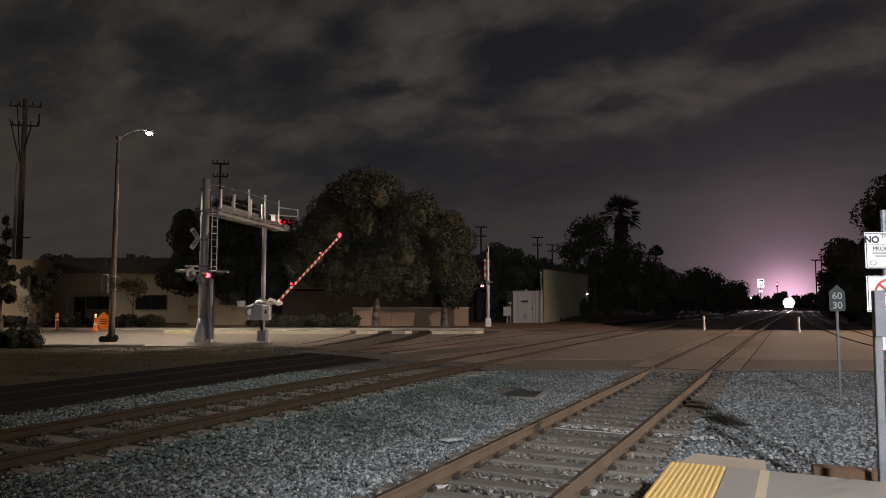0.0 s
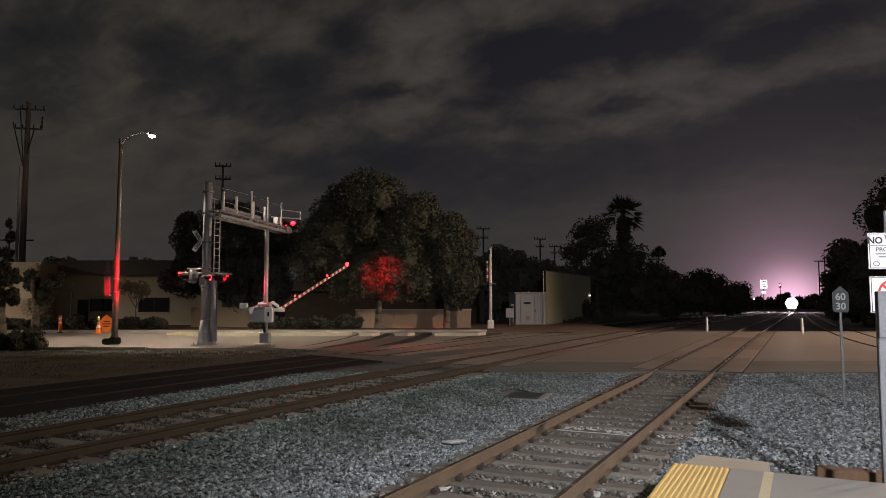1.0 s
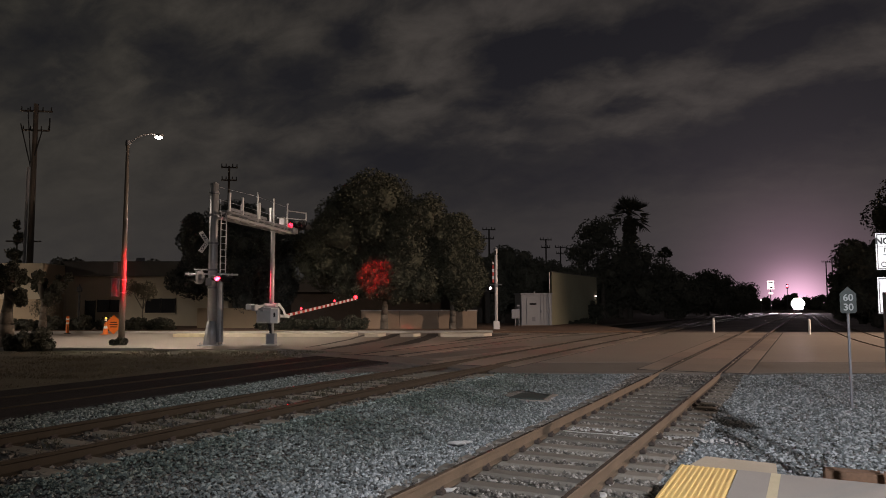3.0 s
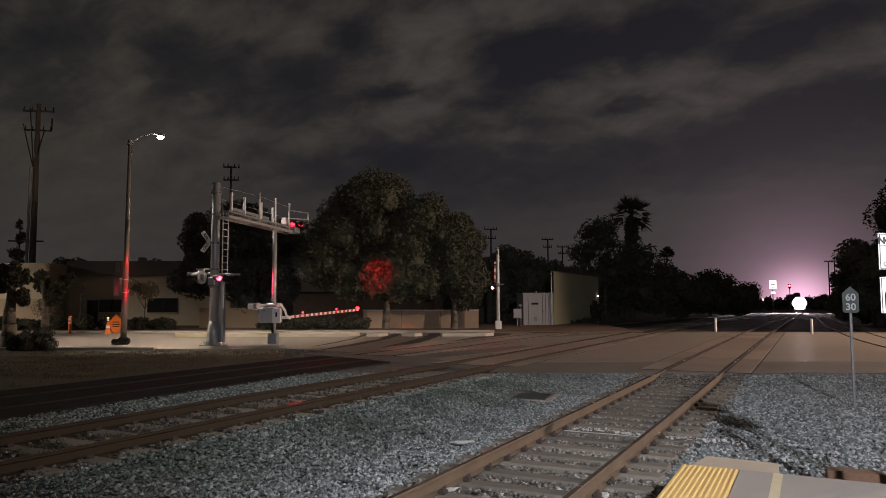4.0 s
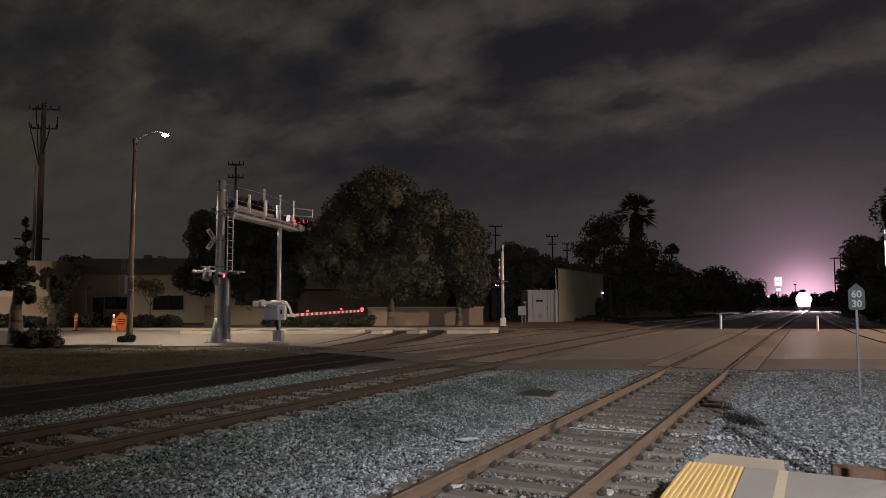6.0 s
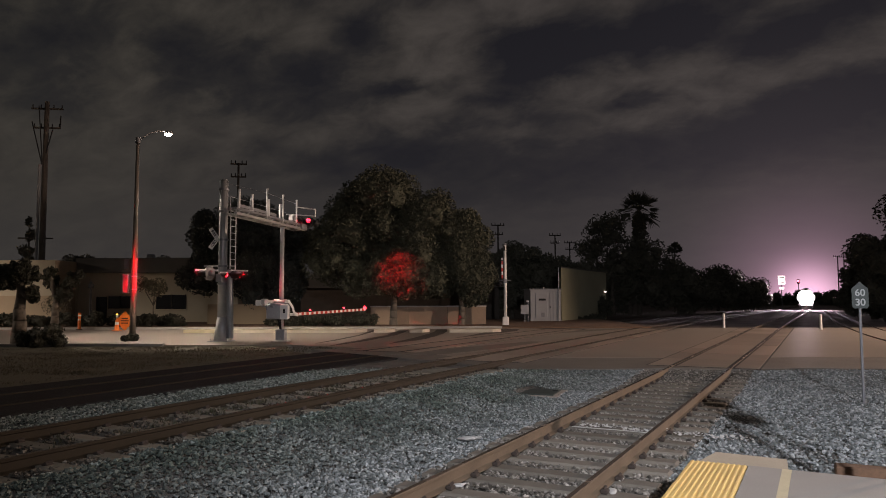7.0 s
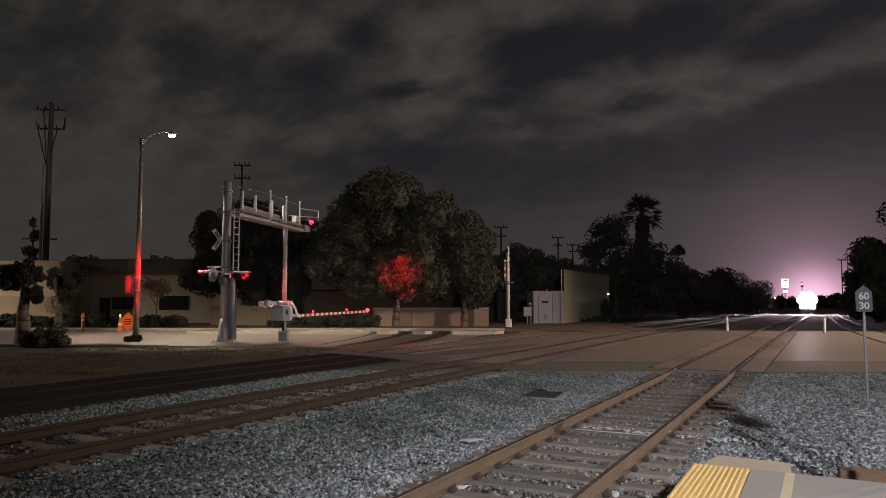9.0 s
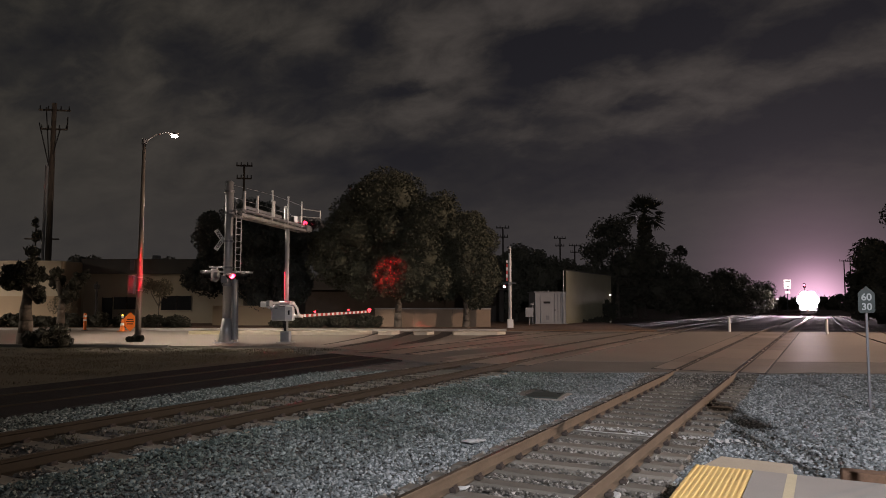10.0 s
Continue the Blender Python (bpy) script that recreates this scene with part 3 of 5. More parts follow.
# ---- crossing panels ----
def crossing_panels():
    deck = thing("crossing_panels", pose(0, 0, 0), "worn concrete panels between the rails of the level crossing", "crossing", kind="structure")
    shapes = {}
    for x in (-2.92, -9.2, -14.0):
        v0 = 19.5 if x > -8 else 21.5 if x > -12 else 25.5
        y0, y1 = (v0 + x * ST) / CT + 0.15, (44.3 + x * ST) / CT
        n = int((y1 - y0) / 2.46)
        for side, off, wide in ((0, 0.0, 1.30), (-1, -1.14, 0.60), (1, 1.14, 0.60)):
            if wide not in shapes:
                bm = boxm((0, 0, -0.02), (wide, 2.43, 0.04), bevel=0.008)
                me = bpy.data.meshes.new("panel")
                bm.to_mesh(me)
                bm.free()
                me.materials.append(PANEL)
                shapes[wide] = me
            for i in range(n):
                o = new("panel", shapes[wide])
                o.parent = deck
                o.location = (x + off, y0 + 1.23 + 2.46 * i, -0.006 + 0.004 * math.sin(i * 2.3 + x))
        part("underlay", boxm((x, (y0 + y1) / 2, -0.022), (2.98, y1 - y0, 0.012)), BLACK, deck)
        for s in (-1, 1):
            for k in (-1, 1):
                part("flangeway", boxm((x + s * 0.7525 + k * 0.068, (y0 + y1) / 2, -0.014), (0.062, y1 - y0, 0.012)), BLACK, deck)


crossing_panels()


# ---- loose ballast ----
def bed_points(x0, x1, y0, y1, per, z, seed, keep=None):
    rng = np.random.default_rng(seed)
    n = int((x1 - x0) * (y1 - y0) * per)
    p = np.stack([x0 + (x1 - x0) * rng.random(n), y0 + (y1 - y0) * rng.random(n), z + 0.02 * rng.random(n)], -1)
    edge = 19.15 + 0.9 * rng.random(n) ** 5 + 0.25 * np.sin(p[:, 0] * 1.7) * np.sin(p[:, 0] * 0.6 + 1)
    p = p[(-p[:, 0] * ST + p[:, 1] * CT) < edge]
    p[:, 2] += np.array([bed(a, b) for a, b in p[:, :2]]) + 0.2
    return p if keep is None else p[keep(p)]


def off_rails(x):
    def f(p):
        d = np.abs(np.abs(p[:, 0] - x) - 0.7525)
        ph = ((p[:, 1] - 3.2) / 0.61 + 0.5) % 1.0
        on_tie = (np.abs(ph - 0.5) < 0.17) & (np.abs(p[:, 0] - x) < 1.1)
        hump = np.random.default_rng(5).random(len(p))
        return (d > 0.09) & (~on_tie | (hump < 0.42))
    return f


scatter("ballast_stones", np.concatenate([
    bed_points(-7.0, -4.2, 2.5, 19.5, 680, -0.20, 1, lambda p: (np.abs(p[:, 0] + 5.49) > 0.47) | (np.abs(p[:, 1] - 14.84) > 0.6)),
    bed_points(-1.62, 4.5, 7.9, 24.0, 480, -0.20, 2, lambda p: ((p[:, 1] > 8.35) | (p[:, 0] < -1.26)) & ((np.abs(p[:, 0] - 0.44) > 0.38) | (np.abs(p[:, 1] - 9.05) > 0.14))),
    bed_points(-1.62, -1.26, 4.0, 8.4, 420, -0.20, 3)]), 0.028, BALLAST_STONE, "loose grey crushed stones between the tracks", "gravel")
scatter("track_stones", bed_points(-4.25, -1.6, 3.0, 21.0, 560, -0.195, 4, off_rails(-2.92)), 0.026, TRACK_STONE, "small brown-grey stones between the sleepers", "gravel")


def off_second(p):
    d = np.abs(p[:, 0] - np.array([second(y)[0] for y in p[:, 1]]))
    ph = ((p[:, 1] - 3.0) / 0.61 + 0.5) % 1.0
    luck = np.random.default_rng(6).random(len(p))
    on_tie = (np.abs(ph - 0.5) < 0.24) & (d < 1.34)
    return (np.abs(d - 0.7525) > 0.13) & ((d > 0.8) | (luck < 0.45)) & (~on_tie | (luck < 0.07))


_shoulder = bed_points(-12.2, -6.9, 2.5, 22.0, 330, -0.20, 6, off_second)
_inside = np.abs(_shoulder[:, 0] - np.array([second(y)[0] for y in _shoulder[:, 1]])) < 1.15
scatter("shoulder_stones", _shoulder[~_inside], 0.034, FAR_STONE, "grey-green stones along the second track", "gravel")
scatter("fouled_stones", _shoulder[_inside], 0.032, FOUL_STONE, "oily brown stones between the second track's rails", "gravel", seed=12)


def weeds(name, spots, mat, label, blades=26, tall=0.12, seed=3):
    rng = np.random.default_rng(seed)
    v, f = [], []
    for x, y, z, r in spots:
        for _ in range(blades):
            a, d = rng.random() * 6.28, r * rng.random() ** 0.5
            px, py = x + d * math.cos(a), y + d * math.sin(a)
            h, b, w = tall * (0.4 + rng.random()), rng.random() * 6.28, 0.012
            i = len(v)
            v += [(px - w * math.sin(b), py + w * math.cos(b), z), (px + w * math.sin(b), py - w * math.cos(b), z),
                  (px + 0.5 * h * math.cos(b), py + 0.5 * h * math.sin(b), z + h)]
            f.append((i, i + 1, i + 2))
    return tagged(mesh_part(name, from_arrays(name, v, f), mat), label, "weeds", kind="stuff")


_r = random.Random(8)
weeds("track_weeds", [(second(y)[0] + _r.uniform(-0.6, 0.6), y, second(y)[1] - 0.16, 0.2) for y in [_r.uniform(4.5, 15) for _ in range(45)]], GRASS, "low green and brown weeds between rails", 30, 0.055)
weeds("lot_grass", [(x, y, -0.07, 0.45) for x, y in [(-16.6 - abs(_r.gauss(0, 7)), _r.uniform(6, 26)) for _ in range(700)] if y * CT - x * ST < 28.6], DIRT, "short dry grass tufts on the lot", 34, 0.05)


# ---- trees ----
def leaves(name, blobs, n, size, mat, parent, seed, core=0.72, kids=14, ragged=0.32, label=""):
    """A crown: leaf sprays over uneven clumps, round a dark inner mass."""
    rng = np.random.default_rng(seed)
    cl = []
    for c, r in blobs:
        c, r = np.array(c, float), np.array(r, float)
        cl.append((c, r * (1 - ragged)))
        for _ in range(kids):
            d = rng.normal(size=3)
            d /= np.linalg.norm(d)
            s = ragged * (0.6 + 0.9 * rng.random())
            cl.append((c + d * r * (1 - ragged * 0.8), np.array([r.mean()] * 3) * s))
    wts = np.array([np.prod(r) ** 0.66 for _, r in cl])
    pick = rng.choice(len(cl), n, p=wts / wts.sum())
    C = np.array([c for c, _ in cl])[pick]
    R = np.array([r for _, r in cl])[pick]
    d = rng.normal(size=(n, 3))
    d /= np.linalg.norm(d, axis=1, keepdims=True)
    p = C + d * R * (0.80 + 0.28 * rng.random((n, 1)))
    a = rng.normal(size=(n, 3))
    a /= np.linalg.norm(a, axis=1, keepdims=True)
    b = np.cross(a, rng.normal(size=(n, 3)))
    b /= np.linalg.norm(b, axis=1, keepdims=True)
    s = size * (0.5 + 0.9 * rng.random((n, 1)))
    q = np.stack([p - a * s, p + b * s * 0.45 + a * s * 0.1, p + a * s, p - b * s * 0.45 + a * s * 0.1], 1).reshape(-1, 3)
    f = np.arange(n * 4).reshape(-1, 4)
    verts, faces = q.tolist(), f.tolist()
    if core:
        for c, r in cl[:: 1]:
            bm = bmesh.new()
            bmesh.ops.create_icosphere(bm, subdivisions=2, radius=1.0)
            off = len(verts)
            for v in bm.verts:
                k = core * (0.9 + 0.35 * noise.noise(Vector(c) + v.co * 1.7))
                verts.append((c[0] + v.co.x * r[0] * k, c[1] + v.co.y * r[1] * k, c[2] + v.co.z * r[2] * k))
            faces += [[v.index + off for v in fc.verts] for fc in bm.faces]
            bm.free()
    me = from_arrays(name, verts, faces)
    return mesh_part(name, me, mat, parent, label)


def trunk(parent, h, r, limbs, mat=BARK, lean=(0, 0), seed=0):
    rng = random.Random(seed)
    bm = bmesh.new()
    prev = Vector((0, 0, -0.2))
    for i in range(1, 6):
        cur = Vector((lean[0] * i / 5 + rng.uniform(-0.05, 0.05), lean[1] * i / 5, h * i / 5))
        rod(bm, prev, cur, r * (1.25 - 0.12 * i), r * (1.13 - 0.12 * i), 9)
        prev = cur
    for tgt, lr in limbs:
        mid = prev.lerp(Vector(tgt), 0.55) + Vector((rng.uniform(-0.2, 0.2), rng.uniform(-0.2, 0.2), 0.15))
        rod(bm, prev, mid, lr, lr * 0.7, 7)
        rod(bm, mid, tgt, lr * 0.7, lr * 0.3, 7)
    return part("trunk", bm, mat, parent, smooth=True)


def tree(base, h, r, blobs, n, size, label, seed, mat=LEAF, bark=BARK, core=0.72, kids=14, ragged=0.32, name="tree", k=1.0):
    blobs = [(tuple(k * a for a in c), tuple(k * a for a in q)) for c, q in blobs]
    t = thing(name, Matrix.Translation(base), label, "tree", "trees round the crossing")
    trunk(t, h, r, [(Vector(c) * 0.9 + Vector((0, 0, -0.2)), r * 0.5) for c, _ in blobs[:4]], bark, seed=seed)
    leaves("crown", blobs, n, size, mat, t, seed, core, kids, ragged)
    return t


def plant_trees():
    # broad dark trees behind the street, crown blobs given in the tree's own space
    tree(W(-4.65, 49.2), 2.6, 0.27, [((-1.2, -0.5, 8.3), (4.6, 3.8, 4.1)), ((-3.4, -1.5, 6.0), (3.7, 3.0, 3.4)), ((2.4, 1.0, 6.9), (3.6, 3.0, 3.6)), ((0.4, 0.3, 4.9), (4.4, 3.2, 2.4)), ((3.2, -1.1, 3.65), (1.9, 1.4, 1.25)), ((0.7, -2.4, 3.7), (1.9, 1.4, 1.3)), ((2.0, -1.7, 3.65), (2.2, 1.7, 1.3))],
         110000, 0.105, "broad dense dark street tree over the tan wall", 11, kids=34, ragged=0.30, k=0.885, core=0.66, mat=LEAF_MID)
    tree(W(0.08, 49.3), 2.3, 0.24, [((0.0, 0.0, 5.6), (2.7, 2.6, 3.9)), ((0.9, 0.4, 4.0), (1.6, 1.7, 2.6)), ((-1.4, -0.6, 4.6), (2.0, 2.0, 2.6))], 64000, 0.10,
         "rounded dark street tree beside the far crossing mast", 12, kids=28, ragged=0.30, k=0.85, core=0.66, mat=LEAF_MID)
    tree(W(-16.0, 53.6), 2.4, 0.30, [((-0.6, -0.3, 5.9), (3.2, 2.8, 3.3)), ((-2.9, -1.4, 6.4), (1.5, 1.5, 2.6)), ((2.3, 1.1, 5.2), (2.6, 2.2, 2.9)), ((-3.2, -1.6, 3.7), (1.9, 1.7, 1.7)), ((0.8, 0.4, 3.3), (3.6, 2.6, 1.9))],
         72000, 0.12, "tall dark tree in front of the low building", 13, kids=30, ragged=0.33, core=0.6, mat=LEAF_DEEP)
    # row behind the signal cabinet
    for i, (u, v, r, h) in enumerate(((5.2, 72, 3.0, 8.4), (9.0, 75, 2.9, 7.5), (12.0, 78, 2.6, 6.6), (3.0, 68, 2.3, 6.8), (7.0, 70, 2.6, 7.4))):
        tree(W(u, v), 2.0, 0.22, [((0, 0, h * 0.55), (r, r, h * 0.45)), ((r * 0.4, 0.2, h * 0.4), (r * 0.7, r * 0.7, h * 0.3))], 8000, 0.16,
             "dark tree in the row behind the signal cabinet", 20 + i, kids=9)
    tree(W(18.2, 85), 4.5, 0.30, [((-0.6, 0, 9.6), (2.9, 2.4, 2.3)), ((-2.4, -1.0, 7.6), (1.7, 1.6, 1.6)), ((3.4, 1.6, 7.0), (2.6, 2.2, 2.4)), ((5.8, 2.8, 5.0), (2.0, 1.8, 1.8)), ((0.8, 0.3, 5.4), (3.0, 2.6, 2.6))],
         9000, 0.19, "open-crowned tree with gaps of sky beside the palm", 31, core=0.45, kids=18, ragged=0.42)
    tree(W(21.0, 88), 2.0, 0.3, [((0, 0, 3.6), (5.0, 4.0, 3.8)), ((-3.6, -1.8, 3.2), (3.2, 3.0, 3.2)), ((4.4, 2.0, 3.2), (3.4, 3.0, 3.0))], 9000, 0.22, "dark undergrowth below the palm", 32, kids=10)
    for i, (u, v, r, h) in enumerate(((30.5, 100, 4.0, 7.0), (36.0, 110, 4.6, 7.6), (42.5, 118, 4.6, 6.6), (48.0, 126, 4.4, 5.2), (54, 138, 4.4, 4.6), (66, 168, 6.0, 8.2), (60.5, 168, 4.0, 5.0), (74, 185, 4.0, 6.0))):
        tree(W(u, v, dip(80)), 1.6, 0.25, [((0, 0, h * 0.5), (r, r, h * 0.5)), ((r * 0.5, 0.3, h * 0.36), (r * 0.8, r * 0.8, h * 0.34))], 4500, 0.26,
             "dark distant tree along the railway", 40 + i, kids=8)
    # trees on the other side of the line
    for i, (u, v, r, h) in enumerate(((35.8, 60, 3.0, 7.6), (39.4, 60, 3.4, 13.6), (44, 64, 4.5, 15.0), (38.0, 66, 3.0, 5.5), (49, 60, 5.0, 13.0))):
        tree(W(u, v), 2.0, 0.3, [((0, 0, h * 0.54), (r, r, h * 0.46)), ((-r * 0.3, -0.4, h * 0.35), (r * 0.8, r * 0.8, h * 0.3)), ((r * 0.4, 0.4, h * 0.22), (r, r * 0.9, h * 0.22))], 14000, 0.17,
             "tall dark tree beyond the siding", 60 + i, kids=12)
    # tops showing over the office roof
    for i, (u, v, r, h) in enumerate(((-42.2, 76, 1.6, 6.6), (-39.6, 76, 2.0, 6.9), (-32.4, 75, 1.8, 6.5), (-24.5, 76, 1.7, 5.9))):
        tree(W(u, v), 2.0, 0.2, [((0, 0, h * 0.7), (r, r, h * 0.3))], 3000, 0.16, "dark tree behind the office roof", 110 + i, kids=12, mat=LEAF_DEEP)
    # pollarded trees by the street
    tree(W(-18.85, 29.9), 2.5, 0.30, [((0.05, 0, 3.0), (0.72, 0.7, 0.66)), ((-0.6, -0.3, 2.85), (0.6, 0.6, 0.62)), ((0.5, 0.25, 2.15), (0.3, 0.3, 0.45))], 5200, 0.07,
         "pollarded street tree with thick pale trunk", 71, bark=PALE_BARK, core=0.8, ragged=0.24, mat=HEDGE)
    t = thing("tree", Matrix.Translation(W(-26.2, 45.2)), "pollarded forked tree with stubby leafy limbs", "tree", "trees round the crossing")
    trunk(t, 2.1, 0.26, [((-0.35, -0.2, 3.7), 0.2), ((1.2, 0.5, 3.4), 0.18), ((0.9, 0.2, 1.9), 0.09)], PALE_BARK, seed=5)
    leaves("crown", [((-0.3, -0.2, 3.3), (0.5, 0.5, 0.95)), ((0.95, 0.4, 3.0), (0.5, 0.5, 0.7)), ((0.4, 0.2, 2.3), (0.75, 0.6, 0.7)), ((1.5, 0.6, 3.5), (0.35, 0.35, 0.35))], 4200, 0.075, HEDGE, t, 72, 0.85, ragged=0.22)
    for u, v, h, seed, dens in ((-22.1, 50.5, 2.9, 73, 1300), (-29.2, 50.5, 1.5, 74, 260)):
        t = thing("small_tree", Matrix.Translation(W(u, v)), "thin young tree in front of the beige building", "tree")
        trunk(t, h * 0.5, 0.07, [((0.6, 0.2, h * 0.95), 0.045), ((-0.7, -0.2, h), 0.045), ((0.1, 0, h * 1.1), 0.04)], PALE_BARK, seed=seed)
        leaves("crown", [((0.2, 0, h * 0.95), (1.0, 0.8, 0.65)), ((-0.6, -0.2, h * 1.0), (0.8, 0.6, 0.5))], dens * 2, 0.075, LEAF_DRY, t, seed, 0, ragged=0.45)
    # shrubs
    for u, v, sx, sz, seed in ((-17.2, 29.2, 0.95, 0.62, 81), (-15.15, 32.2, 0.42, 0.22, 82), (-17.9, 29.0, 0.6, 0.42, 83), (13.4, 66.5, 0.9, 1.5, 84), (11.6, 62.8, 1.2, 0.22, 85), (10.4, 61.2, 0.8, 0.18, 86)):
        s = thing("shrub", Matrix.Translation(W(u, v, -0.06)), "low dark leafy shrub", "shrub", "shrubs")
        leaves("foliage", [((0, 0, sz * 0.7), (sx, sx * 0.8, sz * 0.8))], 2600, 0.055, HEDGE, s, seed, 0.8, 16)
    for i in range(15):
        u = -33.0 + 1.88 * i
        if -18.6 < u < -13.2:
            continue
        s = thing("hedge_shrub", Matrix.Translation(W(u, 48.3, 0.0)), "clipped dark hedge shrub along the verge", "hedge", "hedge along the verge")
        leaves("foliage", [((0, 0, 0.42), (1.4, 0.7, 0.52 + 0.06 * math.sin(i * 1.9)))], 2200, 0.07, HEDGE, s, 90 + i, 0.85, 14, 0.2)
    # far conifers
    for u, v, h, r in ((-41.0, 66, 9.8, 1.9), (59.2, 160, 7.8, 1.9), (-42.5, 62, 5.0, 1.4)):
        t = thing("conifer", Matrix.Translation(W(u, v)), "dark pointed conifer behind the roofs", "tree")
        part("trunk", rodm((0, 0, -0.3), (0, 0, h), 0.18, 0.04), BARK, t)
        leaves("crown", [((0.15 * (-1) ** k, 0, h * (0.25 + 0.14 * k)), (r * (1 - 0.17 * k), r * (1 - 0.17 * k), 0.55)) for k in range(6)], 1500, 0.26, LEAF, t, int(h * 10), 0.7, 9, 0.35)
    woods = thing("far_woods", Matrix.Translation((0, 430, -3.0)), "dark band of distant trees across the end of the line", "woods", kind="stuff")
    rw = random.Random(17)
    leaves("crowns", [((-130 + 9.5 * i + rw.uniform(-2, 2), rw.uniform(-6, 6), 3.5), (rw.uniform(6, 9), 6, rw.uniform(3.5, 8.0))) for i in range(28)], 9000, 0.8, LEAF, woods, 18, 0.9, 6)
    palm(22.6, 90, 12.8, 2.5, "tall fan palm with a shaggy skirt of dead fronds", 0.34, True)
    palm(30.9, 103, 8.9, 1.0, "small slender palm beyond the trees", 0.14, False)


def palm(u, v, h, r, label, tr, skirt):
    t = thing("palm_tree", Matrix.Translation(W(u, v)), label, "palm")
    part("trunk", rodm((0, 0, -0.3), (0.2, 0, h), tr, tr * 0.8), BARK, t)
    rng = random.Random(int(h * 7))
    mesh_v, mesh_f = [], []

    def frond(a, el, length, droop):
        d = Vector((math.cos(a) * math.cos(el), math.sin(a) * math.cos(el), math.sin(el)))
        prev = Vector((0.2, 0, h))
        tip = prev + d * length * 0.55
        side = d.cross(Vector((0, 0, 1))).normalized()
        for k in range(11):
            s = (k - 5) / 5
            e = tip + (d * (1 - 0.5 * abs(s)) + side * s * 0.9) * length * 0.52 + Vector((0, 0, -droop * (0.3 + abs(s))))
            w = side.cross(d) * 0.05 + d * 0.06 + side * 0.09
            i = len(mesh_v)
            mesh_v.extend([tuple(tip - w), tuple(tip + w), tuple(e)])
            mesh_f.append((i, i + 1, i + 2))
        i = len(mesh_v)
        w = side * 0.035
        mesh_v.extend([tuple(prev - w), tuple(prev + w), tuple(tip + w), tuple(tip - w)])
        mesh_f.append((i, i + 1, i + 2, i + 3))

    for _ in range(64):
        frond(rng.uniform(0, 6.28), rng.uniform(-0.5, 1.35), r * rng.uniform(0.9, 1.25), 0.35 * r * rng.random())
    mesh_part("fronds", from_arrays("fronds", mesh_v, mesh_f), LEAF, t)
    if skirt:
        leaves("skirt", [((0.2, 0, h - 1.6), (1.0, 1.0, 1.7)), ((0.2, 0, h - 4.2), (0.85, 0.85, 2.6)), ((0.1, 0, h - 7.5), (1.3, 1.2, 2.6))], 2600, 0.26, LEAF_DRY, t, 7, 0.8, 8, 0.2)


plant_trees()


# ---- buildings and walls ----
def wall_box(parent, name, u0, u1, v0, v1, z0, z1, mat, label=""):
    o = part(name, boxm((0, 0, 0), (u1 - u0, v1 - v0, z1 - z0)), mat, parent, label)
    o.matrix_basis = pose((u0 + u1) / 2, (v0 + v1) / 2, (z0 + z1) / 2)
    return o


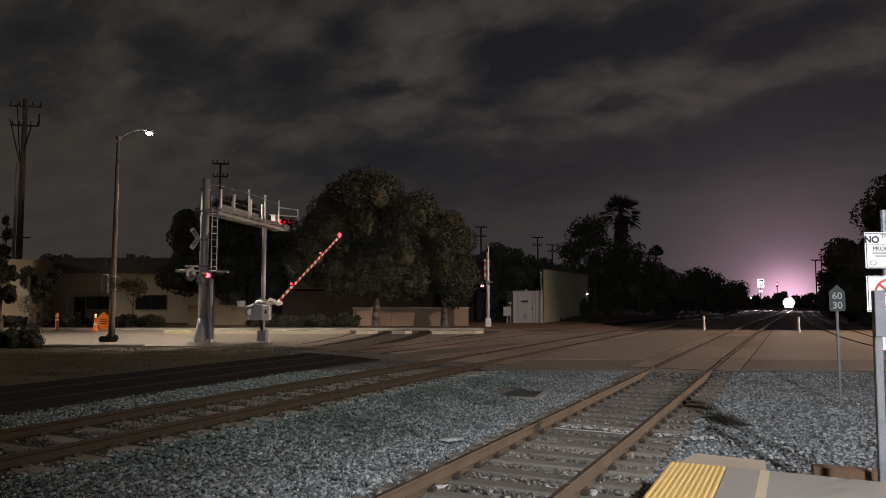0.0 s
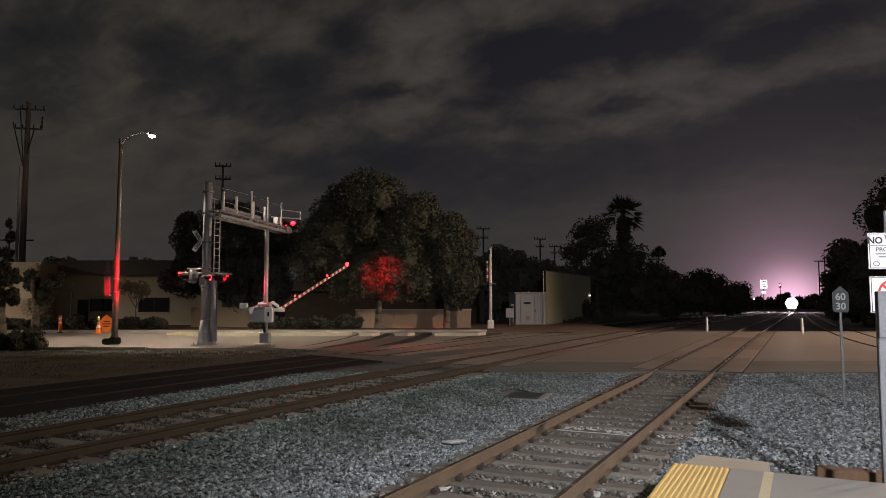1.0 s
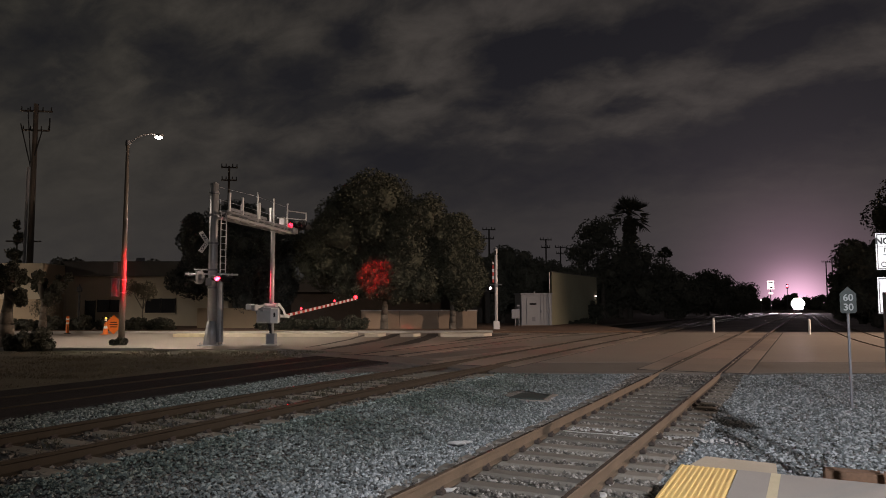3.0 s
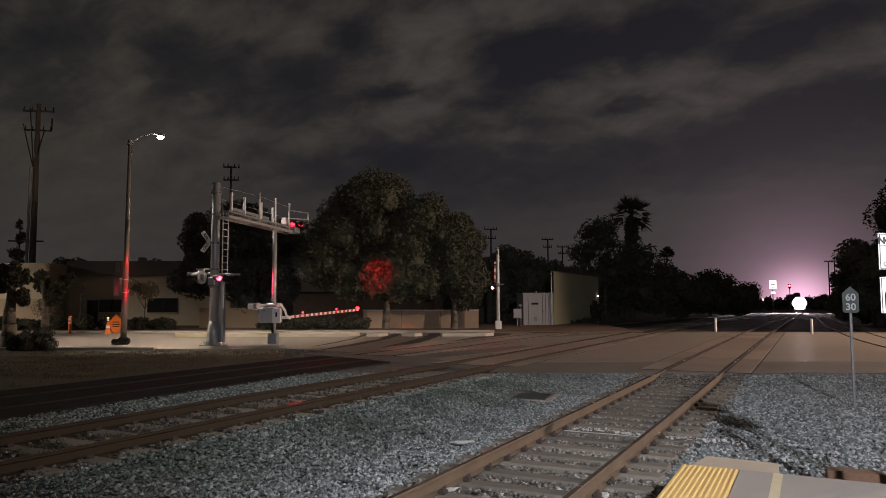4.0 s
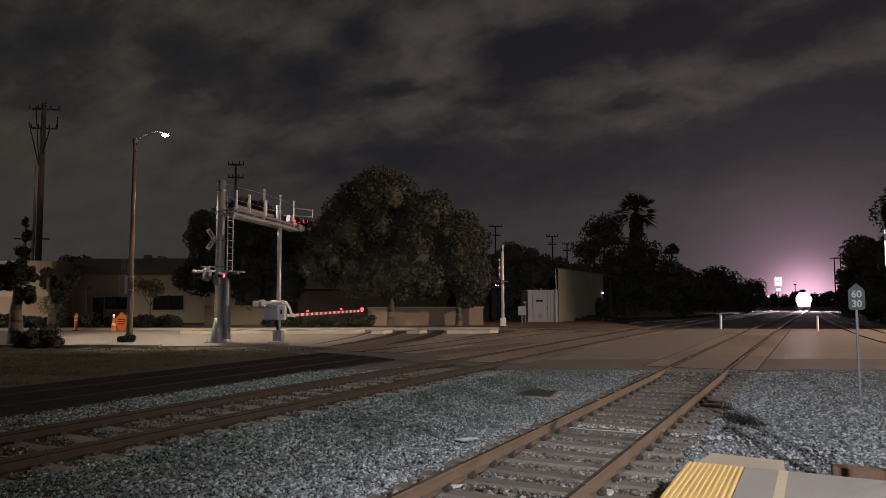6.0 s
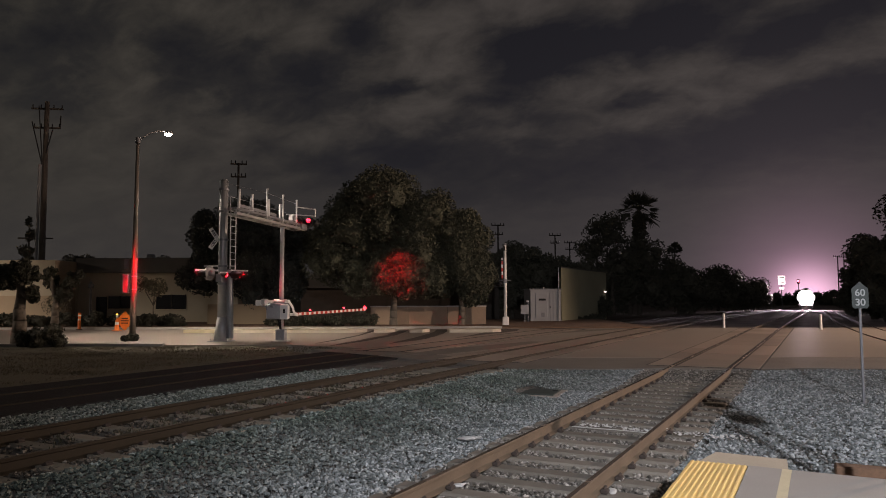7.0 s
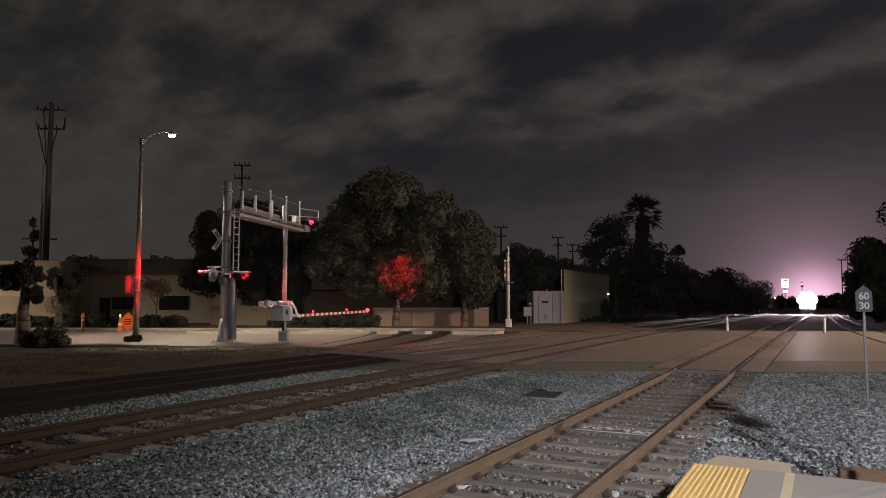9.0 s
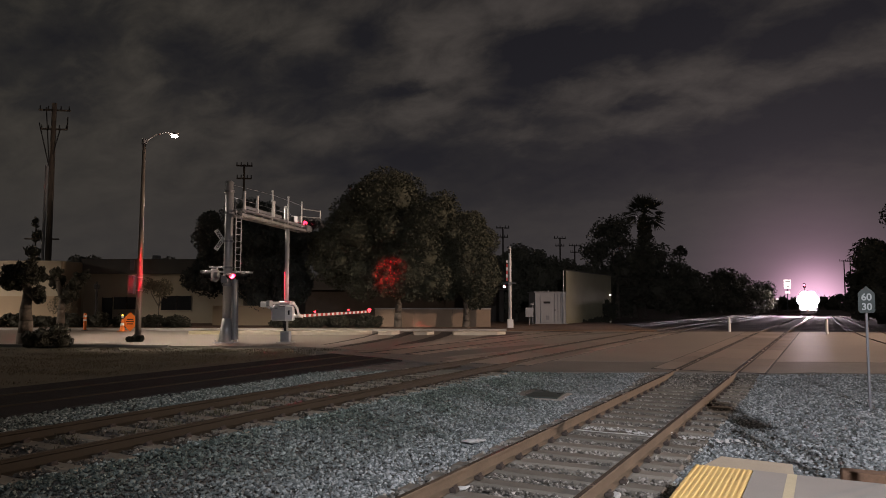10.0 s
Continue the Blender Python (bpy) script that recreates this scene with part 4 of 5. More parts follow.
def buildings():
    street = pose(0, 0, 0, 0, 0, TURN)
    b = thing("office_building", street, "low beige stucco building with dark flat roof", "building")
    wall_box(b, "wall", -31.2, -18.0, 57.0, 66, -0.1, 4.05, STUCCO)
    wall_box(b, "roof", -31.18, -17.6, 56.5, 66.4, 4.05, 5.25, ROOF, "dark mansard roof edge")
    wall_box(b, "wall", -42, -31.2, 53.6, 66, -0.1, 4.95, STUCCO)
    wall_box(b, "side_wall", -31.198, -31.10, 53.62, 56.48, -0.1, 4.9, STUCCO_TAN, "tan stucco return wall")
    wall_box(b, "band", -42, -31.1, 53.5, 53.595, -0.1, 2.2, STUCCO_TAN, "tan lower band")
    for u0, u1, z0, z1 in ((-31.0, -30.2, 0.0, 2.1), (-28.6, -27.65, 1.15, 2.15), (-27.55, -26.7, 1.15, 2.15), (-24.7, -23.5, 1.1, 2.25), (-23.4, -22.3, 1.1, 2.25)):
        du = 1.4 if u0 < -30.5 else 0.0
        w = wall_box(b, "window", u0 + du, u1 + du, 56.95, 57.05, z0, z1, GLASS, "dark unlit window")
        for x in (-1, 1):
            f = part("frame", boxm((x * (u1 - u0) / 2, -0.02, 0), (0.06, 0.1, z1 - z0 + 0.06)), BLACK, w)
        f = part("sill", boxm((0, -0.05, -(z1 - z0) / 2 - 0.03), (u1 - u0 + 0.1, 0.16, 0.06)), STUCCO, w)
    for u in (-25.9, -19.9):
        part("vent", boxm((u, 58.5, 5.45), (0.5, 0.6, 0.4), bevel=0.03), GALV_DULL, b)
    # pale house behind the big tree, its wall coloured dark for the shade there
    h = thing("house", street, "dim pitched-roof house behind the trees", "house")
    wall_box(h, "wall", -14.5, 3.5, 64, 72, -0.1, 2.9, POLE_WOOD, "house wall darkened for the shade behind the trees")
    bm = bmesh.new()
    q = [(-15, 63.4, 2.85), (4, 63.4, 2.85), (4, 72.6, 2.85), (-15, 72.6, 2.85), (-13, 68, 5.3), (2, 68, 5.3)]
    vs = [bm.verts.new(p) for p in q]
    for f in ((0, 1, 5, 4), (2, 3, 4, 5), (1, 2, 5), (3, 0, 4), (3, 2, 1, 0)):
        bm.faces.new([vs[i] for i in f])
    part("roof", bm, ROOF, h)
    # garden wall in three panels
    g = thing("garden_wall", street, "low pinkish tan block wall with capping", "wall", kind="structure")
    for u0, u1 in ((-6.35, -3.66), (-3.64, -0.91), (-0.89, 1.8)):
        wall_box(g, "panel", u0, u1, 50.0, 50.25, -0.1, 1.27, WALL_TAN)
        wall_box(g, "capping", u0 - 0.04, u1 + 0.04, 49.95, 50.3, 1.272, 1.36, CONCRETE)
    g2 = thing("garden_wall", street, "low beige wall behind the gate", "wall", kind="structure")
    wall_box(g2, "panel", -18.7, -14.0, 52.0, 52.25, -0.1, 1.5, STUCCO_TAN)
    # ochre blind wall
    y = thing("warehouse", street, "windowless ochre-green stucco warehouse wall", "building")
    foot = [(8.1, 57.0), (14.15, 69.0), (14.15, 78.0), (9.3, 66.5)]
    part("wall", slab(foot, -0.2, 4.3), OCHRE, y)
    part("coping", slab([(8.0, 56.85), (14.3, 69.0), (14.3, 78.2), (9.2, 66.6)], 4.3, 4.38), ROOF, y)
    part("wall_light", boxm((13.95, 68.4, 2.45), (0.16, 0.14, 0.12)), SIGN_GLOW, y, "small lit wall lamp")
    c = thing("signal_cabinet", pose(*W(6.8, 56.6), 0, 0, TURN + 8), "pale grey steel signal cabinet with louvred vents", "cabinet")
    part("body", boxm((0, 1.1, 1.28), (2.5, 2.2, 2.5), bevel=0.03), CABINET, c)
    part("roof", boxm((0, 1.1, 2.57), (2.66, 2.36, 0.09), bevel=0.02), CABINET, c)
    part("plinth", boxm((0, 1.1, 0.02), (2.6, 2.3, 0.12)), CONCRETE, c)
    d = part("door", boxm((-0.35, -0.02, 1.22), (0.95, 0.05, 2.1), bevel=0.01), CABINET, c)
    part("handle", boxm((0.35, -0.05, 1.15), (0.05, 0.05, 0.18)), BLACK, d)
    part("vent", boxm((-0.3, -0.06, 1.75), (0.55, 0.04, 0.16)), BLACK, c, "black louvred vent")
    part("vent", boxm((-0.25, -0.06, 0.55), (0.26, 0.04, 0.34)), GALV_DULL, c)
    for k in range(4):
        part("seam", boxm((0.35 + 0.25 * k, -0.012, 1.28), (0.025, 0.03, 2.4)), GALV_DULL, c)
    part("mast", rodm((1.05, -0.1, 0), (1.05, -0.1, 4.3), 0.035), GALV, c)
    part("cap_lamp", rodm((0.1, 1.0, 2.6), (0.1, 1.0, 2.75), 0.06), GALV, c)
    m = thing("meter_box", pose(*W(4.95, 54.8), 0, 0, TURN), "small grey meter box on a post", "utility box")
    part("post", rodm((0, 0, -0.1), (0, 0, 1.3), 0.05), GALV_DULL, m)
    part("box", boxm((0, -0.05, 1.0), (0.62, 0.25, 0.72), bevel=0.02), CABINET, m)
    part("conduit", rodm((0.26, 0, -0.1), (0.26, 0, 1.6), 0.04), GALV_DULL, m)
    part("cap", boxm((0.22, 0, 1.62), (0.24, 0.18, 0.14), bevel=0.02), CABINET, m)


buildings()


# ---- red flashers ----
CYCLE, SWITCH = 1.188, 0.05      # seconds; the first bank opens at 0.05 s
SHUTTERS = []


def flasher(parent, place, toward, bank, watts=0.0, cone=60, lens=RED_GLOW, plate=True, r=0.15, shine=None, back=None, blend=0.6):
    """A round crossing light: backing plate, hooded tube, lit lens and the shutter that makes it flash."""
    base = Vector(place)
    d = (Vector(toward) - base).normalized()
    turn = d.to_track_quat("Y", "Z").to_matrix().to_4x4()
    bm = rodm((0, -0.02, 0), (0, -0.05, 0), r * (2.0 if plate else 1.15), seg=24)
    rod(bm, (0, -0.05, 0), (0, -0.20, 0), r * 1.05, r * 0.6, 14)
    f = part("flasher", bm, back or BLACK, parent, "round black-backed red flashing crossing light")
    f.matrix_basis = parent.matrix_basis.inverted() @ Matrix.Translation(base) @ turn
    seg = 18
    bm = bmesh.new()
    ring = []
    for y, wide in ((-0.02, 0.0), (0.36, 0.0)):
        ring.append([bm.verts.new(((r + 0.012) * math.cos(6.2832 * k / seg), y, (r + 0.012) * math.sin(6.2832 * k / seg))) for k in range(seg)])
    for k in range(seg):
        bm.faces.new((ring[0][k], ring[0][(k + 1) % seg], ring[1][(k + 1) % seg], ring[1][k]))
    for k in range(0, 9):   # longer visor over the top
        a0, a1 = math.pi * k / 9, math.pi * (k + 1) / 9
        e = [bm.verts.new(((r + 0.013) * math.cos(a), y, (r + 0.013) * math.sin(a))) for a, y in ((a0, 0.36), (a1, 0.36), (a1, 0.50), (a0, 0.50))]
        bm.faces.new(e)
    part("hood", bm, BLACK, f)
    part("lens", rodm((0, -0.018, 0), (0, 0.0, 0), r, seg=20), lens, f, "lit red lens")
    s = part("shutter", rodm((0, -0.002, 0), (0, 0.002, 0), r + 0.006, seg=20), BLACK, f)
    SHUTTERS.append((s, bank, (0, 0.19, 0)))
    if watts:
        lamp("flasher_beam", "SPOT", base + d * 0.03, watts, RED, shine or base + d * 5, 0.08, cone, blend)
    return f


def crossing_mast():
    p = W(-10.78, 31.8, -0.07)
    t = thing("cantilever_signal", Matrix.Translation(p), "galvanised cantilever mast with red crossing lights over the street", "signal mast")
    part("base_plate", boxm((0, 0, 0.05), (0.95, 0.95, 0.07), TURN, 0.01), GALV_DULL, t)
    part("foundation", boxm((0, 0, -0.1), (1.2, 1.2, 0.24), TURN, 0.02), CONCRETE, t)
    part("flared_base", rodm((0, 0, 0.08), (0, 0, 1.15), 0.36, 0.20, 16), GALV, t, smooth=True)
    part("mast", rodm((0, 0, 1.1), (0, 0, 7.35), 0.20, 0.19, 18), GALV, t, smooth=True)
    part("cap", rodm((0, 0, 7.35), (0, 0, 7.43), 0.21, 0.12, 16), GALV, t)
    for k in range(4):
        a = radians(TURN + 45 + 90 * k)
        part("bolt", rodm((0.52 * math.cos(a), 0.52 * math.sin(a), 0.0), (0.52 * math.cos(a), 0.52 * math.sin(a), 0.2), 0.03), GALV, t)
    for z in (2.6, 3.4, 4.6, 5.9, 6.9):
        part("clamp", rodm((0, 0, z), (0, 0, z + 0.09), 0.235, seg=16), GALV_DULL, t)
    part("conduit", rodm((0.42, 0.1, 0.2), (0.34, 0.1, 3.2), 0.16, 0.15, 12), GALV_DULL, t, "second slim steel riser")
    # ladder
    lad = part("ladder", rodm((0.42, 0.35, 3.3), (0.42, 0.35, 6.1), 0.025), GALV, t)
    part("rail", rodm((0.42, 0.02, 3.3), (0.42, 0.02, 6.1), 0.025), GALV, lad)
    for k in range(9):
        part("rung", rodm((0.42, 0.02, 3.45 + 0.3 * k), (0.42, 0.35, 3.45 + 0.3 * k), 0.016, seg=6), GALV, lad)
    # walkway truss reaching over the street
    L, turn = 8.0, 17.0
    ca, sa = math.cos(radians(turn)), math.sin(radians(turn))
    c = lambda x, y, z: (x * ca - y * sa, x * sa + y * ca, z)
    for x, z, r in ((0.02, 6.08, 0.06), (0.64, 6.08, 0.06), (0.02, 5.86, 0.075), (0.64, 5.86, 0.075)):
        part("chord", rodm(c(x, -0.1, z), c(x, L, z), r), GALV_DULL if z > 6 else GALV, t)
    for k in range(9):
        y = 0.45 + 0.89 * k
        part("deck_slat", boxm(c(0.33, y, 6.14), (0.60, 0.80, 0.03), turn), GALV_DULL, t)
        for x in (0.02, 0.64):
            part("strut", rodm(c(x, y - 0.4, 5.88), c(x, y + 0.04, 6.06), 0.022, seg=6), GALV, t)
        part("cross_strut", rodm(c(0.02, y, 5.86), c(0.64, y, 5.86), 0.022, seg=6), GALV, t)
    # tall posts with caps, carrying thin cables back to the mast
    last = c(0.1, 0.0, 7.25)
    for f in (0.39, 0.63, 0.855):
        top = c(0.66, L * f, 7.42 - 0.12 * f)
        part("post", rodm(c(0.66, L * f, 5.9), top, 0.045, seg=10), GALV, t)
        part("post_cap", rodm(top, (top[0], top[1], top[2] + 0.08), 0.065, 0.05, 10), GALV, t)
        part("cable", rodm(last, (top[0], top[1], top[2] - 0.15), 0.010, seg=6), GALV_DULL, t)
        last = (top[0], top[1], top[2] - 0.15)
    for f, x in ((0.03, 0.62), (0.20, 0.6), (0.41, 0.66), (0.45, 0.52), (0.63, 0.5)):
        part("tube", rodm(c(x, L * f, 6.12), c(x, L * f, 6.98 - 0.1 * f), 0.07, seg=12), ALU, t, "bright aluminium upright tube")
    part("toe_board", boxm(c(0.64, L * 0.28, 6.24), (0.03, L * 0.5, 0.14), turn), GALV_DULL, t)
    part("handrail", rodm(c(0.0, 0.1, 6.72), c(0.0, L * 0.86, 6.72), 0.014, seg=8), GALV_DULL, t)
    for k in range(4):
        part("stanchion", rodm(c(0.0, 0.6 + 2.0 * k, 6.1), c(0.0, 0.6 + 2.0 * k, 6.75), 0.02, seg=8), GALV_DULL, t)
    # hand frame and fittings at the tip
    part("end_rail", rodm(c(0.66, L * 0.86, 7.0), c(1.25, L + 0.1, 7.0), 0.03, seg=8), GALV, t)
    part("end_rail", rodm(c(1.25, L + 0.1, 7.04), c(1.25, L + 0.1, 6.25), 0.03, seg=8), GALV, t)
    part("end_rail", rodm(c(0.05, L * 0.86, 6.62), c(1.25, L + 0.1, 6.62), 0.03, seg=8), GALV, t)
    part("end_box", boxm(c(0.45, L * 0.96, 5.98), (0.75, 0.7, 0.34), turn, 0.04), GALV_DULL, t)
    part("end_box", boxm(c(0.35, L * 0.87, 6.42), (0.30, 0.3, 0.36), turn, 0.03), GALV, t)
    # crossbuck seen nearly edge-on
    for k, (a, z) in enumerate(((34, 4.92), (-34, 4.5))):
        cb = part("crossbuck", boxm((0, 0, 0), (0.2, 0.03, 0.56), bevel=0.004), WHITE, t, "white crossbuck blade with black letters")
        cb.matrix_basis = pose(-0.27, -0.30, z - 0.02 if k else z, 0, -a if k == 0 else -a, TURN + 12)
        text("lettering", ("RAIL", "CRO")[k], 0.165, pose(0, -0.019, 0) @ pose(0, 0, 0, 90) @ pose(0, 0, 0, 0, 0, -90 if k == 0 else 90), TEXT_BLACK, cb, 0.003)
    # light crossarm
    cr, sr = CT, ST
    part("crossarm", rodm((-1.25 * cr, -1.25 * sr, 3.28), (1.15 * cr, 1.15 * sr, 3.22), 0.045), GALV, t)
    part("arm_bracket", rodm((-0.85 * cr, -0.85 * sr, 3.46), (-0.15 * cr, -0.15 * sr, 3.46), 0.035), GALV, t)
    part("junction_box", boxm((0.1, -0.28, 2.9), (0.3, 0.2, 0.36), TURN, 0.02), GALV_DULL, t)
    w = lambda u, v, z: W(-10.78 + u, 31.8 + v, z)
    pole = w(-4.4, 0.5, 3.25)
    flasher(t, w(-0.80, 0.22, 3.05), w(-4.4, 0.95, 3.15), 0, BEAM_WATTS * 6.0, 60, shine=pole, back=GALV_DULL, blend=1.0)
    flasher(t, w(-0.42, -0.5, 3.02), w(-4.0, 0.85, 3.15), 1, BEAM_WATTS * 6.5, 60, shine=pole, back=GALV_DULL, blend=1.0)
    flasher(t, w(0.16, -0.36, 3.0), w(2.9, -3.4, 2.6), 0, BEAM_WATTS * 0.5, 150, HOT_GLOW, False, 0.10)
    flasher(t, w(0.52, -0.1, 2.98), w(3.4, -0.5, 2.75), 1, BEAM_WATTS * 1.2, 60, RED_GLOW, False, 0.15)
    # extra flasher added behind the mast to redden the gate mast
    flasher(t, w(0.36, 0.3, 3.02), w(2.72, -0.1, 2.7), 0, BEAM_WATTS * 1.3, 44, RED_GLOW, False, 0.12)
    part("hanger", rodm((-0.86 * cr, -0.86 * sr, 3.28), (-0.86 * cr, -0.86 * sr, 3.12), 0.03), GALV, t)
    part("hanger", rodm((-0.2, -0.45, 3.46), (-0.17, -0.5, 3.1), 0.03), GALV, t)
    # lights at the end of the cantilever
    e = p + Vector(c(0.75, L, 0))
    flasher(t, e + Vector((-0.1, 0.0, 6.30)), W(-5.2, 46.0, 3.75), 0, BEAM_WATTS * 5.0, 20, RED_GLOW, True, blend=0.8)
    flasher(t, e + Vector((0.4, 0.1, 6.30)), W(-4.2, 46.0, 3.6), 1, BEAM_WATTS * 8.5, 23, RED_GLOW, True, blend=0.8)
    flasher(t, e + Vector((-0.1, -0.35, 6.38)), e + Vector((1.8, -3.2, 5.3)), 0, BEAM_WATTS * 0.12, 120, RED_GLOW, False, 0.13)
    flasher(t, e + Vector((0.45, -0.35, 6.38)), e + Vector((2.6, -3.2, 5.3)), 1, BEAM_WATTS * 0.12, 120, RED_GLOW, False, 0.13)
    return t


crossing_mast()

GATE = {}


def crossing_gate():
    p = W(-8.05, 31.7, -0.07)
    t = thing("crossing_gate", Matrix.Translation(p), "level crossing gate with red and white striped arm", "crossing gate")
    part("foundation", boxm((0, 0, 0.02), (0.72, 0.72, 0.2), TURN, 0.02), CONCRETE, t)
    part("base", boxm((0, 0, 0.34), (0.42, 0.42, 0.5), TURN, 0.03), GALV_DULL, t)
    part("mast", rodm((0, 0, 0.1), (0, 0, 5.15), 0.105, 0.095, 14), GALV, t, smooth=True)
    part("cap", rodm((0, 0, 5.15), (0, 0, 5.2), 0.12, 0.08, 12), GALV, t)
    g = lambda u, v, z: (u * CT - v * ST, u * ST + v * CT, z)
    mech = part("mechanism", boxm(g(-0.12, -0.1, 1.36), (0.95, 0.55, 0.62), TURN, 0.05), GALV, t, "grey gate mechanism housing")
    part("lid", boxm(g(-0.05, -0.1, 1.70), (0.8, 0.5, 0.1), TURN, 0.04), GALV_DULL, t)
    part("side_cover", boxm(g(0.24, -0.42, 1.38), (0.36, 0.12, 0.66), TURN, 0.03), WHITE, t)
    part("emblem", boxm(g(0.24, -0.49, 1.42), (0.08, 0.01, 0.2), TURN), BLACK, t)
    part("crank_case", rodm(g(-0.62, -0.2, 1.55), g(-0.3, -0.2, 1.62), 0.16, 0.19, 12), GALV_DULL, t)
    part("lamp_box", boxm(g(-0.95, -0.1, 1.78), (0.34, 0.26, 0.26), TURN, 0.03), WHITE, t)
    part("lamp_bracket", rodm(g(-0.9, -0.1, 1.66), g(-0.3, -0.1, 1.5), 0.035), GALV, t)
    for k in range(3):
        part("hose", rodm(g(-0.12 + 0.07 * k, -0.2, 1.1), g(-0.02 + 0.02 * k, -0.1, 0.55), 0.025, seg=6), BLACK, t)
    # counterweight side, pointing back
    piv = Vector(g(-0.05, 0.0, 1.82))
    az, low = -5.0, -0.6
    arm = part("arm", boxm((0.0, 4.3, low), (0.05, 6.9, 0.125), bevel=0.008), WHITE, t, "white gate arm with red stripes")
    GATE["arm"], GATE["place"], GATE["az"] = arm, piv, -az
    for k in range(16):
        part("stripe", boxm((0, 1.30 + 0.41 * k, low), (0.056, 0.20, 0.131)), REDP, arm)
    part("pivot", rodm((-0.3, 0, 0.0), (0.32, 0, 0.0), 0.12, seg=14), GALV, arm)
    for x in (-0.24, 0.26):
        for y, z, rx, ln in ((0.14, 0.02, -4, 0.40), (0.42, -0.12, -44, 0.42), (0.62, -0.38, -66, 0.40), (0.82, -0.57, -20, 0.40)):
            part("bracket", boxm((x, y, z), (0.05, ln, 0.14), bevel=0.02, rx=rx), WHITE, arm, "white curved arm bracket")
    part("yoke", boxm((0.0, 0.95, low), (0.56, 0.14, 0.13), bevel=0.02), WHITE, arm)
    part("counterweight_bar", boxm((-0.24, -0.42, 0.03), (0.05, 0.8, 0.12), bevel=0.01), GALV, arm)
    part("counterweight", boxm((-0.26, -0.80, 0.02), (0.22, 0.26, 0.26), bevel=0.03), GALV, arm)
    part("tip_lamp", ball(bmesh.new(), (0.0, 7.7, low + 0.08), 0.10, 2), RED_TIP, arm, "lit red tip lamp")
    part("lamp_bracket", boxm((0, 7.68, low + 0.04), (0.05, 0.16, 0.06)), BLACK, arm)
    for y, bank in ((5.5, 1), (2.4, 0)):
        b = part("gate_lamp", boxm((0, y, low + 0.09), (0.07, 0.14, 0.05)), BLACK, arm)
        part("lens", ball(bmesh.new(), (0, y, low + 0.15), 0.055, 2), RED_TIP, b, "red gate lamp")
        s = part("shutter", boxm((0, 0, 0), (0.16, 0.004, 0.15)), BLACK, b)
        s.matrix_basis = pose(0.09, y, low + 0.15, 0, 0, 90)
        SHUTTERS.append((s, bank, (0.09, y, low + 0.15), 90))


crossing_gate()


def far_mast():
    p = W(3.1, 48.8, 0.0)
    t = thing("crossing_signal", Matrix.Translation(p), "slim white crossing signal mast with lights beyond the tracks", "signal mast")
    part("base", boxm((0, 0, 0.3), (0.42, 0.42, 0.62), TURN, 0.04), WHITE, t)
    part("mast", rodm((0, 0, 0.5), (0, 0, 5.55), 0.115, 0.10, 14), WHITE, t, smooth=True)
    part("cap", boxm((0, 0, 5.6), (0.2, 0.2, 0.14), TURN, 0.03), GALV_DULL, t)
    part("black_tag", boxm((0.0, -0.12, 5.3), (0.12, 0.03, 0.3), TURN), BLACK, t)
    for k in range(5):
        part("arm_stripe", boxm((-0.2 * CT + 0.06, -0.2 * ST - 0.14, 3.35 + 0.24 * k), (0.11, 0.04, 0.23), TURN, 0.004), REDP if k % 2 == 0 else WHITE, t)
    part("arm_top", boxm((-0.2 * CT + 0.06, -0.2 * ST - 0.14, 4.58), (0.12, 0.06, 0.16), TURN, 0.01), WHITE, t)
    part("crossarm", rodm((-0.45 * CT, -0.45 * ST, 3.1), (0.4 * CT, 0.4 * ST, 3.1), 0.035), GALV_DULL, t)
    part("box", boxm((0.05, -0.15, 3.05), (0.22, 0.2, 0.26), TURN, 0.02), GALV_DULL, t)
    flasher(t, p + Vector((-0.30, -0.3, 2.85)), (3.0, 0.0, 2.2), 0, 60, 60, HOT_GLOW, False, 0.09)
    flasher(t, p + Vector((-0.30, -0.05, 2.85)), p + Vector((-5, 1.2, 2.7)), 1, 10, 60, RED_GLOW, False, 0.14)


far_mast()


